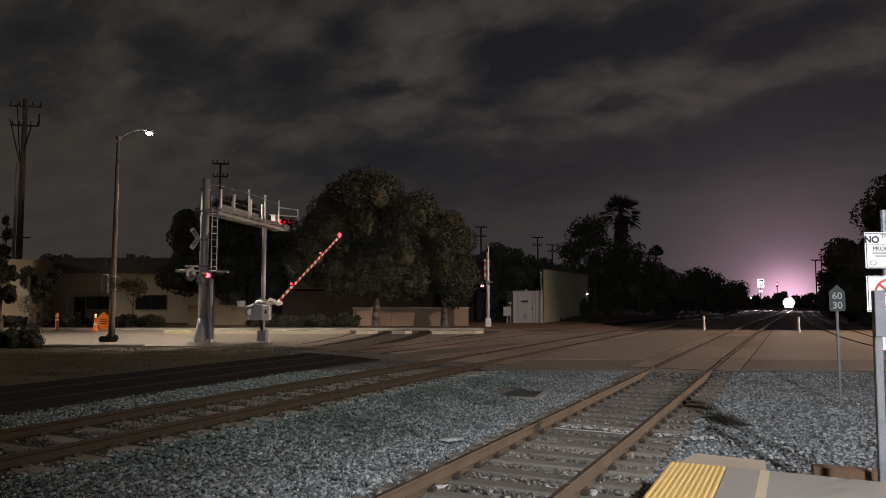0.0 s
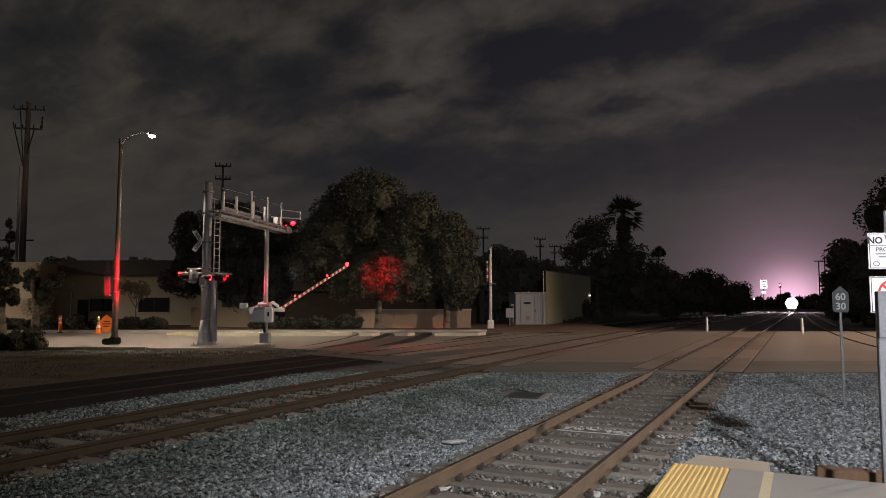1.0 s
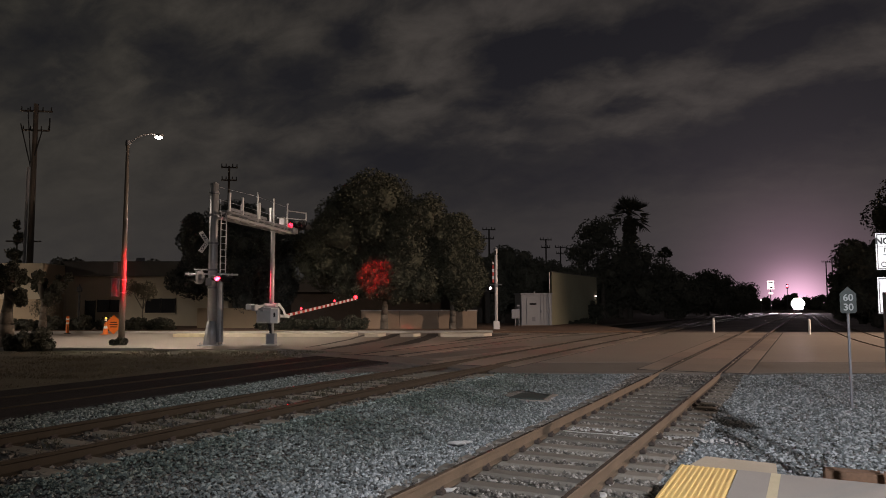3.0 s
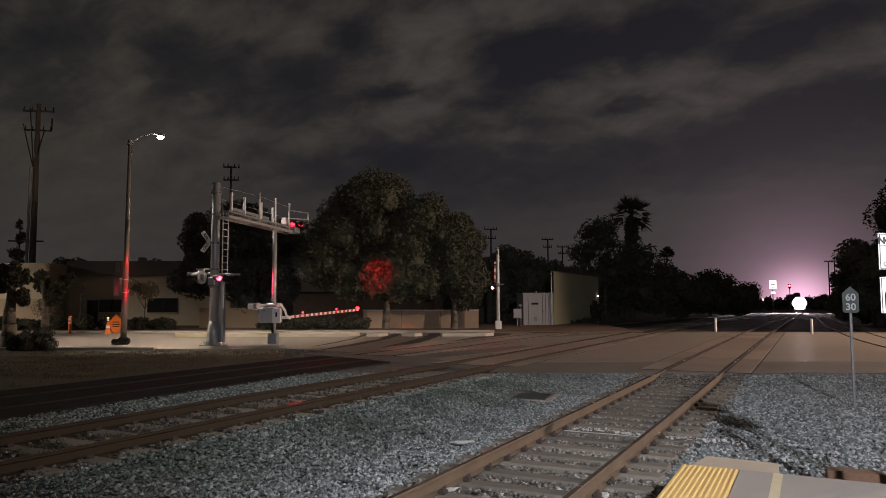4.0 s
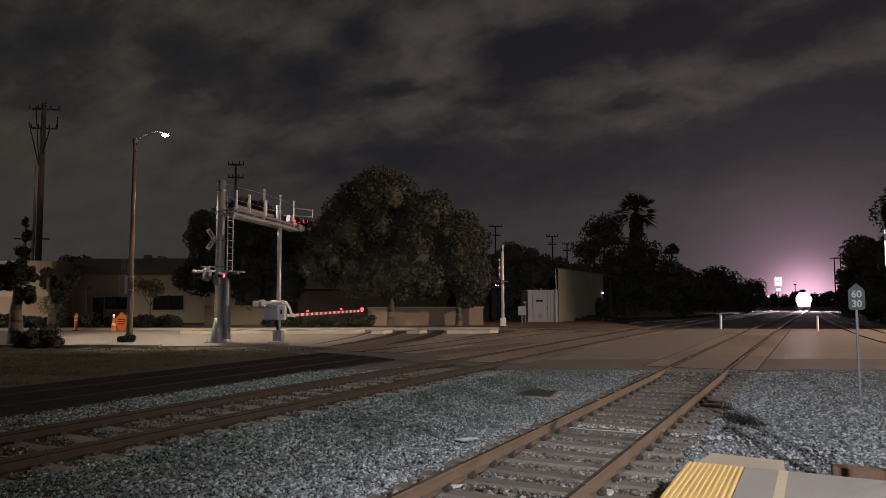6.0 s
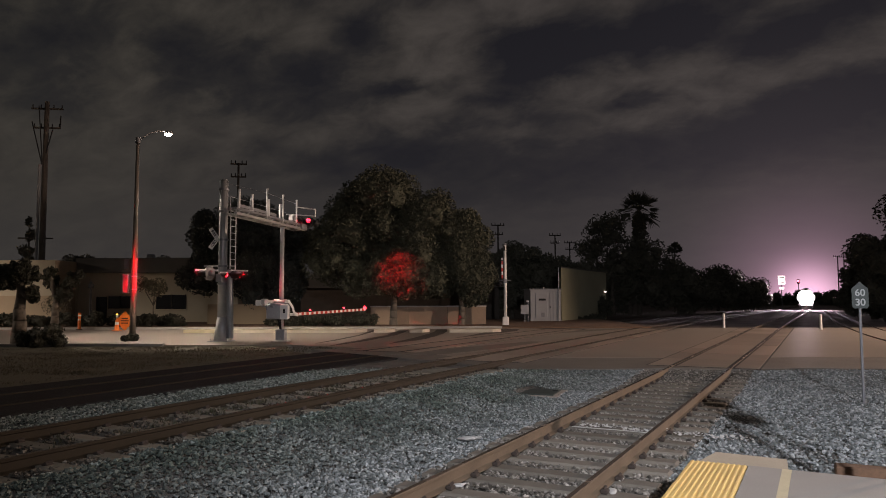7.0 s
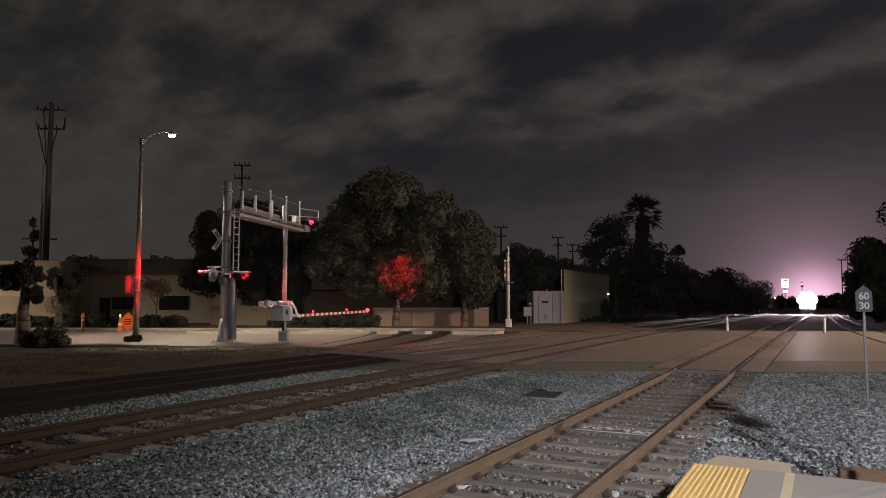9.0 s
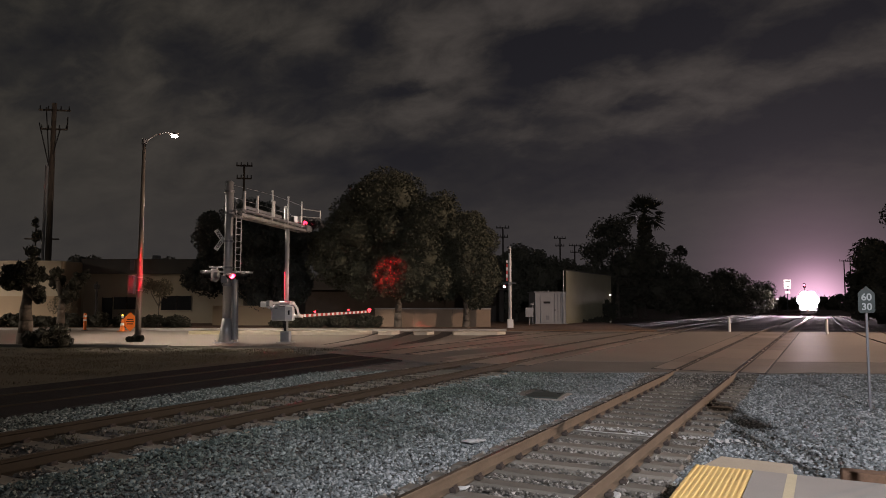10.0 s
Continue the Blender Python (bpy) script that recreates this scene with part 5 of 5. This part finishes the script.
# ---- street furniture ----
def street_lamp():
    p = W(-15.12, 32.4, -0.07)
    t = thing("street_lamp", Matrix.Translation(p), "tall concrete street lamp with a lit curved arm", "street lamp")
    part("pole", rodm((0, 0, -0.1), (0.02, 0, 9.35), 0.145, 0.075, 14), POLE_CONC, t, smooth=True)
    part("cap", rodm((0.02, 0, 9.3), (0.02, 0, 9.55), 0.12, 0.10, 12), GALV_DULL, t)
    across = Vector((0.52 * CT - 2.2 * ST, 0.52 * ST + 2.2 * CT, 0))
    arm = [across * k + Vector((0, 0, z)) for k, z in ((0.0, 9.25), (0.15, 9.62), (0.38, 9.95), (0.65, 10.2), (0.88, 10.3))]
    part("arm", pipe(bmesh.new(), arm, 0.035), GALV, t)
    hx, hy = across.x, across.y
    head = part("head", ball(bmesh.new(), (hx, hy, 10.30), 0.3, 2, (1.0, 0.6, 0.32)), GALV, t, smooth=True)
    part("lens", ball(bmesh.new(), (hx, hy, 10.20), 0.2, 2, (1.0, 0.85, 0.45)), LAMP_GLOW, head, "glowing white lamp lens", True)
    lamp("street_light", "SPOT", p + Vector((hx, hy, 10.02)), STREET_WATTS, WARM, W(-12.3, 37.0, 0.0), 0.15, 112, 0.5)
    b = part("control_box", boxm((-0.36 * CT, -0.36 * ST, 2.68), (0.28, 0.24, 0.86), TURN, 0.03), GALV_DULL, t, "upright steel box strapped to the pole")
    part("sign_back", boxm((-0.3 * CT - 0.1, -0.3 * ST, 3.6), (0.2, 0.03, 0.5), TURN, 0.005), GALV_DULL, t)
    for z in (2.4, 3.0):
        part("strap", rodm((0, 0, z), (0, 0, z + 0.05), 0.165, seg=14), GALV, t)


street_lamp()


def unseen_lamps():
    # outside the view: street fills added east and west, platform lamp behind the stand
    for u, v, watts, color, lab in ((43.0, 29.0, EAST_FILL_WATTS, (1.0, 0.74, 0.55), "unseen tall concrete street lamp added to brighten the crossing"), (-60.0, 30.0, WEST_FILL_WATTS, WARM, "unseen tall concrete street lamp added to brighten the office front")):
        p = W(u, v, 0.0)
        t = thing("street_lamp", Matrix.Translation(p), lab, "street lamp", "street lamps out of view")
        part("pole", rodm((0, 0, -0.3), (0, 0, 11.3), 0.17, 0.09, 12), POLE_CONC, t)
        part("arm", pipe(bmesh.new(), [(0, 0, 11.2), (-0.5, 0.3, 11.7), (-1.4, 0.9, 11.75)], 0.035), GALV, t)
        part("head", ball(bmesh.new(), (-1.7, 1.1, 11.7), 0.3, 2, (1, 0.6, 0.3)), GALV, t)
        lamp("street_light", "SPOT", p + Vector((-1.7, 1.1, 11.45)), watts, color, W(19.0, 22.5, 0.0) if u > 0 else None, 0.15, 124 if u > 0 else 166, 0.5 if u > 0 else 0.4)
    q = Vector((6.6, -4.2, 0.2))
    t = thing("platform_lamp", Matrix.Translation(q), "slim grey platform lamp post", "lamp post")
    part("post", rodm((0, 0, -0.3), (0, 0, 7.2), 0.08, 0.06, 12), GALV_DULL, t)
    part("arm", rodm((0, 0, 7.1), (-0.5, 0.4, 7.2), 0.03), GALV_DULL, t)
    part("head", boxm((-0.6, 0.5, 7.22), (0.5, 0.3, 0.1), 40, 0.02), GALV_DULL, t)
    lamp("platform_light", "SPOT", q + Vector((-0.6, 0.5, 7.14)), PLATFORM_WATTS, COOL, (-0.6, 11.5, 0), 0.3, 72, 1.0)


unseen_lamps()


def text_pose(x, y, z, rz):
    return pose(x, y, z, 90, 0, rz)


def near_signs():
    rz = 22
    t = thing("sign_post", pose(0.82, 8.47, -0.2, 0, 0, rz), "steel post with white warning signs at the platform end", "sign")
    part("post", rodm((0, 0.02, 0), (0, 0.02, 3.0), 0.032), GALV_DULL, t)
    for z0, z1 in ((2.40, 2.77), (1.96, 2.325)):
        s = part("panel", boxm((0, -0.03, (z0 + z1) / 2), (0.44, 0.006, z1 - z0), bevel=0.002), WHITE, t, "white sign with black border")
        h = (z1 - z0) / 2 - 0.012
        for sx, sz, wx, wz in ((0, h, 0.42, 0.006), (0, -h, 0.42, 0.006), (-0.205, 0, 0.006, 2 * h), (0.205, 0, 0.006, 2 * h)):
            part("border", boxm((sx, -0.0345, (z0 + z1) / 2 + sz), (wx, 0.002, wz)), TEXT_BLACK, s)
        for zz in (z0 + 0.018, z1 - 0.018):
            part("bolt", rodm((0.0, -0.034, zz), (0.0, -0.042, zz), 0.008, seg=6), GALV, s)
    text("lettering", "NO", 0.092, text_pose(-0.15, -0.035, 2.69, 0), TEXT_BLACK, t, 0.003)
    text("lettering", "TRES", 0.058, text_pose(0.0, -0.035, 2.725, 0), TEXT_BLACK, t)
    text("lettering", "DU", 0.055, text_pose(0.035, -0.035, 2.67, 0), TEXT_BLACK, t)
    text("lettering", "PROHI", 0.062, text_pose(-0.055, -0.035, 2.598, 0), TEXT_BLACK, t)
    part("rule", boxm((0, -0.0345, 2.64), (0.41, 0.002, 0.004)), TEXT_BLACK, t)
    for z, wd in ((2.555, 0.26), (2.525, 0.2)):
        part("text_bar", boxm((-0.02, -0.0345, z), (wd, 0.002, 0.012)), GALV_DULL, t)
    bm = bmesh.new()
    for k in range(20):
        a0, a1 = 6.2832 * k / 20, 6.2832 * (k + 1) / 20
        rod(bm, (0.03 * math.cos(a0) - 0.145, -0.035, 2.455 + 0.022 * math.sin(a0)), (0.03 * math.cos(a1) - 0.145, -0.035, 2.455 + 0.022 * math.sin(a1)), 0.003, seg=4)
    part("emblem", bm, TEXT_BLACK, t)
    bm = bmesh.new()
    for k in range(36):
        a0, a1 = 6.2832 * k / 36, 6.2832 * (k + 1) / 36
        q = [(r * math.cos(a) + 0.01, -0.036, r * math.sin(a) + 2.142) for a, r in ((a0, 0.135), (a1, 0.135), (a1, 0.158), (a0, 0.158))]
        flat(bm, q)
    box(bm, (0.01, -0.0365, 2.142), (0.29, 0.001, 0.024), 0, 0, 0, 42)
    part("prohibition_ring", bm, SIGN_RED, t)
    bm = bmesh.new()
    for s in (-1, 1):
        box(bm, (0.0 + 0.028 * s, -0.0355, 2.175), (0.2, 0.001, 0.010), 0, 0, 0, -52)
    for k in range(5):
        box(bm, (-0.05 + 0.028 * k, -0.0355, 2.13 + 0.03 * k), (0.09, 0.001, 0.010), 0, 0, 0, 22)
    part("track_symbol", bm, TEXT_BLACK, t)
    # plain post with a marker seen from behind
    g = thing("marker_post", pose(0.66, 7.93, -0.2, 0, 0.4, 26), "grey square steel marker post seen from behind", "post")
    part("post", boxm((0, 0, 1.08), (0.075, 0.05, 2.18), bevel=0.008), GALV_DULL, g)
    part("marker_plate", boxm((0.01, -0.04, 1.95), (0.10, 0.012, 0.44), bevel=0.003), GALV_DULL, g)
    part("edge_plate", boxm((0.075, 0.03, 1.85), (0.03, 0.01, 0.5)), WHITE, g)
    # speed board
    p = W(7.92, 14.24, -0.22)
    b = thing("speed_sign", pose(p.x, p.y, p.z, 0, 0, 15), "dark pointed speed board with pale figures on a post", "sign")
    part("post", rodm((0, 0.02, 0), (0, 0.02, 2.25), 0.026), GALV_DULL, b)
    bm = slab([(-0.12, -0.26), (0.12, -0.26), (0.15, -0.22), (0.15, 0.13), (0.0, 0.27), (-0.15, 0.13), (-0.15, -0.22)], -0.004, 0.004)
    bm.transform(pose(0, -0.02, 2.13, 90))
    part("board", bm, SIGN_DARK, b)
    text("figures", "60", 0.19, text_pose(0, -0.027, 2.175, 0), TEXT_GREY, b, 0.004)
    text("figures", "30", 0.19, text_pose(0, -0.027, 1.985, 0), TEXT_GREY, b, 0.004)


near_signs()


def street_bits():
    c = thing("traffic_cone", Matrix.Translation(W(-21.2, 43.3, -0.02)), "orange traffic cone with amber beacon", "cone")
    part("base", boxm((0, 0, 0.02), (0.42, 0.42, 0.04), TURN), ORANGE, c)
    part("cone", rodm((0, 0, 0.04), (0, 0, 0.75), 0.17, 0.05, 14), ORANGE, c)
    part("collar", rodm((0, 0, 0.36), (0, 0, 0.52), 0.122, 0.092, 14), WHITE, c)
    part("collar", rodm((0, 0, 0.80), (0, 0, 0.95), 0.07, 0.06, 12), WHITE, c)
    part("beacon", ball(bmesh.new(), (0, 0, 0.99), 0.06, 2, (1, 1, 0.8)), AMBER_GLOW, c, "amber beacon")
    s = thing("road_work_sign", pose(*W(-20.9, 43.7, 0.56), 0, 0, TURN), "orange diamond road work sign on a low stand", "sign")
    part("panel", boxm((0, 0, 0), (0.86, 0.02, 0.86), 0, 0.01, 0, 45), ORANGE, s)
    for k in range(3):
        part("text_bar", boxm((0, -0.014, 0.14 - 0.14 * k), (0.5 - 0.1 * (k != 1), 0.004, 0.06)), BLACK, s)
    for x in (-1, 1):
        part("leg", rodm((0, 0.03, -0.1), (0.35 * x, 0.2, -0.58), 0.02, seg=6), GALV_DULL, s)
    d = thing("delineator_post", Matrix.Translation(W(-24.15, 44.4, -0.02)), "orange flexible delineator post with white bands", "post")
    part("tube", rodm((0, 0, 0), (0, 0, 1.08), 0.095, 0.085, 12), ORANGE, d)
    part("foot", rodm((0, 0, 0), (0, 0, 0.05), 0.2, 0.17, 12), BLACK, d)
    for z in (0.6, 0.85):
        part("band", rodm((0, 0, z), (0, 0, z + 0.1), 0.096, 0.094, 12), WHITE, d)
    for u, v in ((16.4, 44.6), (20.9, 41.7)):
        b = thing("bollard", Matrix.Translation(W(u, v, -0.02)), "thin white marker bollard beside the track", "bollard", "bollards")
        part("tube", rodm((0, 0, 0), (0, 0, 0.86), 0.075, 0.07, 12), WHITE, b)
        part("cap", rodm((0, 0, 0.86), (0, 0, 0.89), 0.075, 0.05, 12), WHITE, b)
    o = thing("post_lantern", Matrix.Translation(W(-25.9, 49.0, 0.0)), "unlit black ornamental lantern post", "lamp post")
    part("post", rodm((0, 0, 0), (0, 0, 2.7), 0.10, 0.07, 10), BLACK, o)
    part("lantern", boxm((0, 0, 2.85), (0.3, 0.3, 0.34), TURN, 0.04), BLACK, o)
    part("finial", rodm((0, 0, 3.0), (0, 0, 3.25), 0.08, 0.02, 8), BLACK, o)
    # bleached paint marks and litter on the near track
    rng = np.random.default_rng(4)
    pts = np.concatenate([np.stack([np.linspace(-3.5, -0.9, 240), 11.25 + 0.22 * rng.normal(size=240) * 0.35 - 0.10 * np.linspace(0, 1, 240), -0.165 + 0.03 * rng.random(240)], -1)])
    scatter("painted_stones", pts[rng.random(240) < 0.75], 0.024, PALE_STONE, "stones splashed with white paint across the track", "paint mark", flat_z=0.35, seed=9)
    mk = thing("paint_streak", pose(-2.95, 11.05, -0.162, 0, 0, 0.5), "streak of white paint along a sleeper", "paint mark")
    part("streak", slab([(-0.6, -0.03), (-0.3, -0.055), (0.1, -0.02), (0.6, -0.045), (0.63, -0.01), (0.15, 0.02), (-0.25, 0.0), (-0.58, 0.03)], 0.0, 0.006), PALE_STONE, mk)
    for x, y, s in ((-3.55, 7.0, 0.07), (-2.0, 7.55, 0.06), (-4.6, 9.35, 0.12), (-4.52, 9.45, 0.09), (-2.05, 8.1, 0.05)):
        l = thing("litter", pose(x, y, -0.15, 4, 6, x * 40), "crumpled pale scrap lying on the ballast", "litter")
        bm = ball(bmesh.new(), (0, 0, 0), s, 2, (1.3, 0.7, 0.3))
        for v in bm.verts:
            v.co *= 1 + 0.5 * noise.noise(v.co * 30 + Vector((x, y, 0)))
        part("scrap", bm, PALE_STONE, l)
    # utility poles
    for u, v, h, arms, w, thick in ((-36.1, 60, 19.2, ((18.6, 2.6), (16.9, 2.2)), POLE_WOOD, 0.24), (-22.3, 70, 15.6, ((15.5, 1.6), (14.2, 1.5)), POLE_WOOD, 0.13),
                                    (5.4, 100, 12.3, ((12.2, 1.9), (10.9, 1.5)), POLE_WOOD, 0.13), (14.8, 110, 11.7, ((11.6, 1.9), (10.4, 1.4)), POLE_WOOD, 0.13), (18.6, 120, 11.4, ((11.2, 1.8), (10.1, 1.4)), POLE_WOOD, 0.13),
                                    (80.5, 150, 10.5, ((10.2, 2.0),), POLE_WOOD, 0.14), (84.5, 160, 11.0, ((10.8, 2.0),), POLE_WOOD, 0.14)):
        t = thing("utility_pole", pose(*W(u, v, 0), 0, 0, TURN + 10), "dark wooden utility pole with crossarms", "utility pole", "utility poles")
        part("pole", rodm((0, 0, -0.3), (0, 0, h), thick * 1.2, thick * 0.8), w, t)
        for z, wd in arms:
            a = part("crossarm", boxm((0, 0.1, z), (wd, 0.12, 0.14)), w, t)
            for k in (-0.46, -0.2, 0.2, 0.46):
                part("insulator", rodm((wd * k, 0.1, z + 0.05), (wd * k, 0.1, z + 0.38), 0.06, 0.04, 8), BLACK, a)
        if h > 19:
            for k, (x, z0, z1) in enumerate(((-1.15, 17.4, 13.6), (-0.62, 18.8, 13.9), (0.6, 16.9, 14.6))):
                part("cable", rodm((x, -0.1, z0), (-0.18 if x < 0 else 0.1, -0.2, z1), 0.05, seg=6), BLACK, t)
            part("riser", rodm((-0.42, -0.2, -0.2), (-0.34, -0.2, 13.6), 0.13, seg=8), GALV_DULL, t, "pale riser pipe")
            part("crossarm", boxm((-0.6, 0.1, 7.2), (2.8, 0.1, 0.12)), w, t)
            part("bracket", rodm((1.1, 0.1, 16.9), (1.1, 0.1, 18.0), 0.06, seg=6), BLACK, t)
    # lit signs and a signal far along the line
    for u, v, z, wd, ht, mat, lab in ((89.8, 200, 6.6, 1.9, 2.4, SIGN_GLOW, "tall lit white roadside sign far off"), (97.0, 180, 6.4, 1.5, 1.3, SIGN_WARM, "warm lit roadside sign far off")):
        t = thing("roadside_sign", pose(*W(u, v, 0), 0, 0, TURN), lab, "sign")
        part("pole", rodm((0, 0, -2), (0, 0, z), 0.12), GALV_DULL, t)
        part("panel", boxm((0, -0.2, z), (wd, 0.25, ht), bevel=0.05), mat, t)
        for k in range(3):
            part("text_bar", boxm((0.05 * k, -0.34, z + ht * (0.3 - 0.3 * k)), (wd * (0.7 - 0.1 * k), 0.03, ht * 0.1)), BLACK, t)
        part("lower_panel", boxm((0, -0.2, z - ht * 0.95), (wd * 0.6, 0.2, ht * 0.25)), mat, t)
    # the last is an added glow in place of a pale lit roof
    for u, v, z in ((87.0, 200, 2.4), (84.8, 200, 2.6), (104.0, 172, 2.2), (99.5, 176, 1.2), (73.5, 195, 5.2)):
        t = thing("distant_lamp", Matrix.Translation(W(u, v, 0)), "small bright lamp on a post far off", "lamp post", "distant lamps")
        part("post", rodm((0, 0, -2.5), (0, 0, z), 0.08), GALV_DULL, t)
        part("lamp", ball(bmesh.new(), (0, 0, z), 0.24, 2), SIGN_GLOW, t, "lit lamp")
    t = thing("railway_signal", Matrix.Translation(W(86.0, 182, -1.0)), "railway signal showing a red light", "signal")
    part("post", rodm((0, 0, 0), (0, 0, 7.0), 0.09), GALV_DULL, t)
    part("head", boxm((0, 0, 6.8), (0.6, 0.25, 1.1), TURN, 0.05), BLACK, t)
    part("lens", ball(bmesh.new(), (0, -0.16, 6.9), 0.28, 2), SIGNAL_GLOW, t, "lit red aspect")


street_bits()


# ---- train ----
TRAIN = {}


def train():
    t = thing("train", pose(-2.92, 285, dip(285)), "approaching train front with blazing white headlights", "train")
    TRAIN["ob"] = t
    bm = bmesh.new()
    q = [(-1.5, 0.9), (1.5, 0.9), (1.55, 2.4), (1.5, 3.9), (1.0, 4.5), (-1.0, 4.5), (-1.5, 3.9), (-1.55, 2.4)]
    front = [bm.verts.new((x, 0.0 + 0.22 * max(0, z - 2.4), z)) for x, z in q]
    back = [bm.verts.new((x, 24.0, z)) for x, z in q]
    bm.faces.new(front)
    bm.faces.new(back[::-1])
    for k in range(8):
        bm.faces.new((front[k], front[(k + 1) % 8], back[(k + 1) % 8], back[k]))
    bmesh.ops.recalc_face_normals(bm, faces=bm.faces)
    part("body", bm, TRAIN_PAINT, t)
    for s in (-1, 1):
        part("windscreen", boxm((0.66 * s, 0.16, 3.25), (0.7, 0.06, 0.4), rx=-12), GLASS, t)
        # discs drawn oversized, with an outer pair added, to give the glare its shape
        part("headlight", rodm((0.5 * s, -0.10, 3.8), (0.5 * s, -0.085, 3.8), 0.72, seg=24), HEAD_GLOW, t, "blazing white headlight enlarged by its glare")
        part("ditch_light", rodm((0.62 * s, -0.12, 1.95), (0.62 * s, -0.105, 1.95), 0.68, seg=24), HEAD_GLOW, t, "blazing white ditch light enlarged by its glare")
        part("glare_disc", rodm((1.05 * s, -0.08, 2.85), (1.05 * s, -0.065, 2.85), 0.85, seg=24), HEAD_GLOW, t)
        for y in (2.5, 5.0, 18, 20.5):
            part("wheel", rodm((0.66 * s, y, 0.46), (0.80 * s, y, 0.46), 0.46, seg=18), RUST, t)
    part("pilot", boxm((0, -0.1, 0.55), (2.7, 0.3, 0.75), bevel=0.05), BLACK, t)
    part("coupler", boxm((0, -0.45, 0.85), (0.3, 0.6, 0.3), bevel=0.04), RUST, t)
    part("number_board", boxm((0, 0.3, 4.42), (0.5, 0.1, 0.2)), BLACK, t)


train()


def motions():
    # the gate comes down in the first four and a half seconds
    rows = ((0.0, 32.0), (0.5, 25.7), (1.0, 20.4), (1.5, 14.4), (2.0, 11.9), (2.5, 9.7), (3.2, 6.0), (4.0, 2.4), (4.5, 0.8), (5.0, 1.0), (5.5, 0.9), (7.0, 1.0), (8.5, 0.9), (10.0, 1.0))
    p = GATE["place"]
    walk(GATE["arm"], [(t, Matrix.Translation(p) @ pose(0, 0, 0, 0, 0, GATE["az"]) @ pose(0, 0, 0, a)) for t, a in rows])
    # flashing shutters: two banks in turn
    for entry in SHUTTERS:
        s, bank, place = entry[:3]
        rest = entry[3] if len(entry) > 3 else 0
        shut, wide = rest, rest + 86
        rows = [(0.0, rest + (50 if bank == 0 else 20))]
        t, k, state = SWITCH, 0, wide if bank == 0 else shut
        while t < 10.0:
            rows.append((t + 0.034, state))
            nxt = t + CYCLE / 2
            if nxt - 0.034 < 10:
                rows.append((nxt - 0.034, state))
            state = shut if state == wide else wide
            t = nxt
        if rows[-1][0] < 10:
            rows.append((10.0, rows[-1][1]))
        walk(s, [(t, pose(*place, 0, 0, a)) for t, a in rows])
    # the train rolls in at about 14 metres a second
    walk(TRAIN["ob"], [(t, pose(-2.92, 288 - 13.8 * t, dip(288 - 13.8 * t), -0.45)) for t in (0.0, 2.5, 5.0, 7.5, 10.0)])


motions()
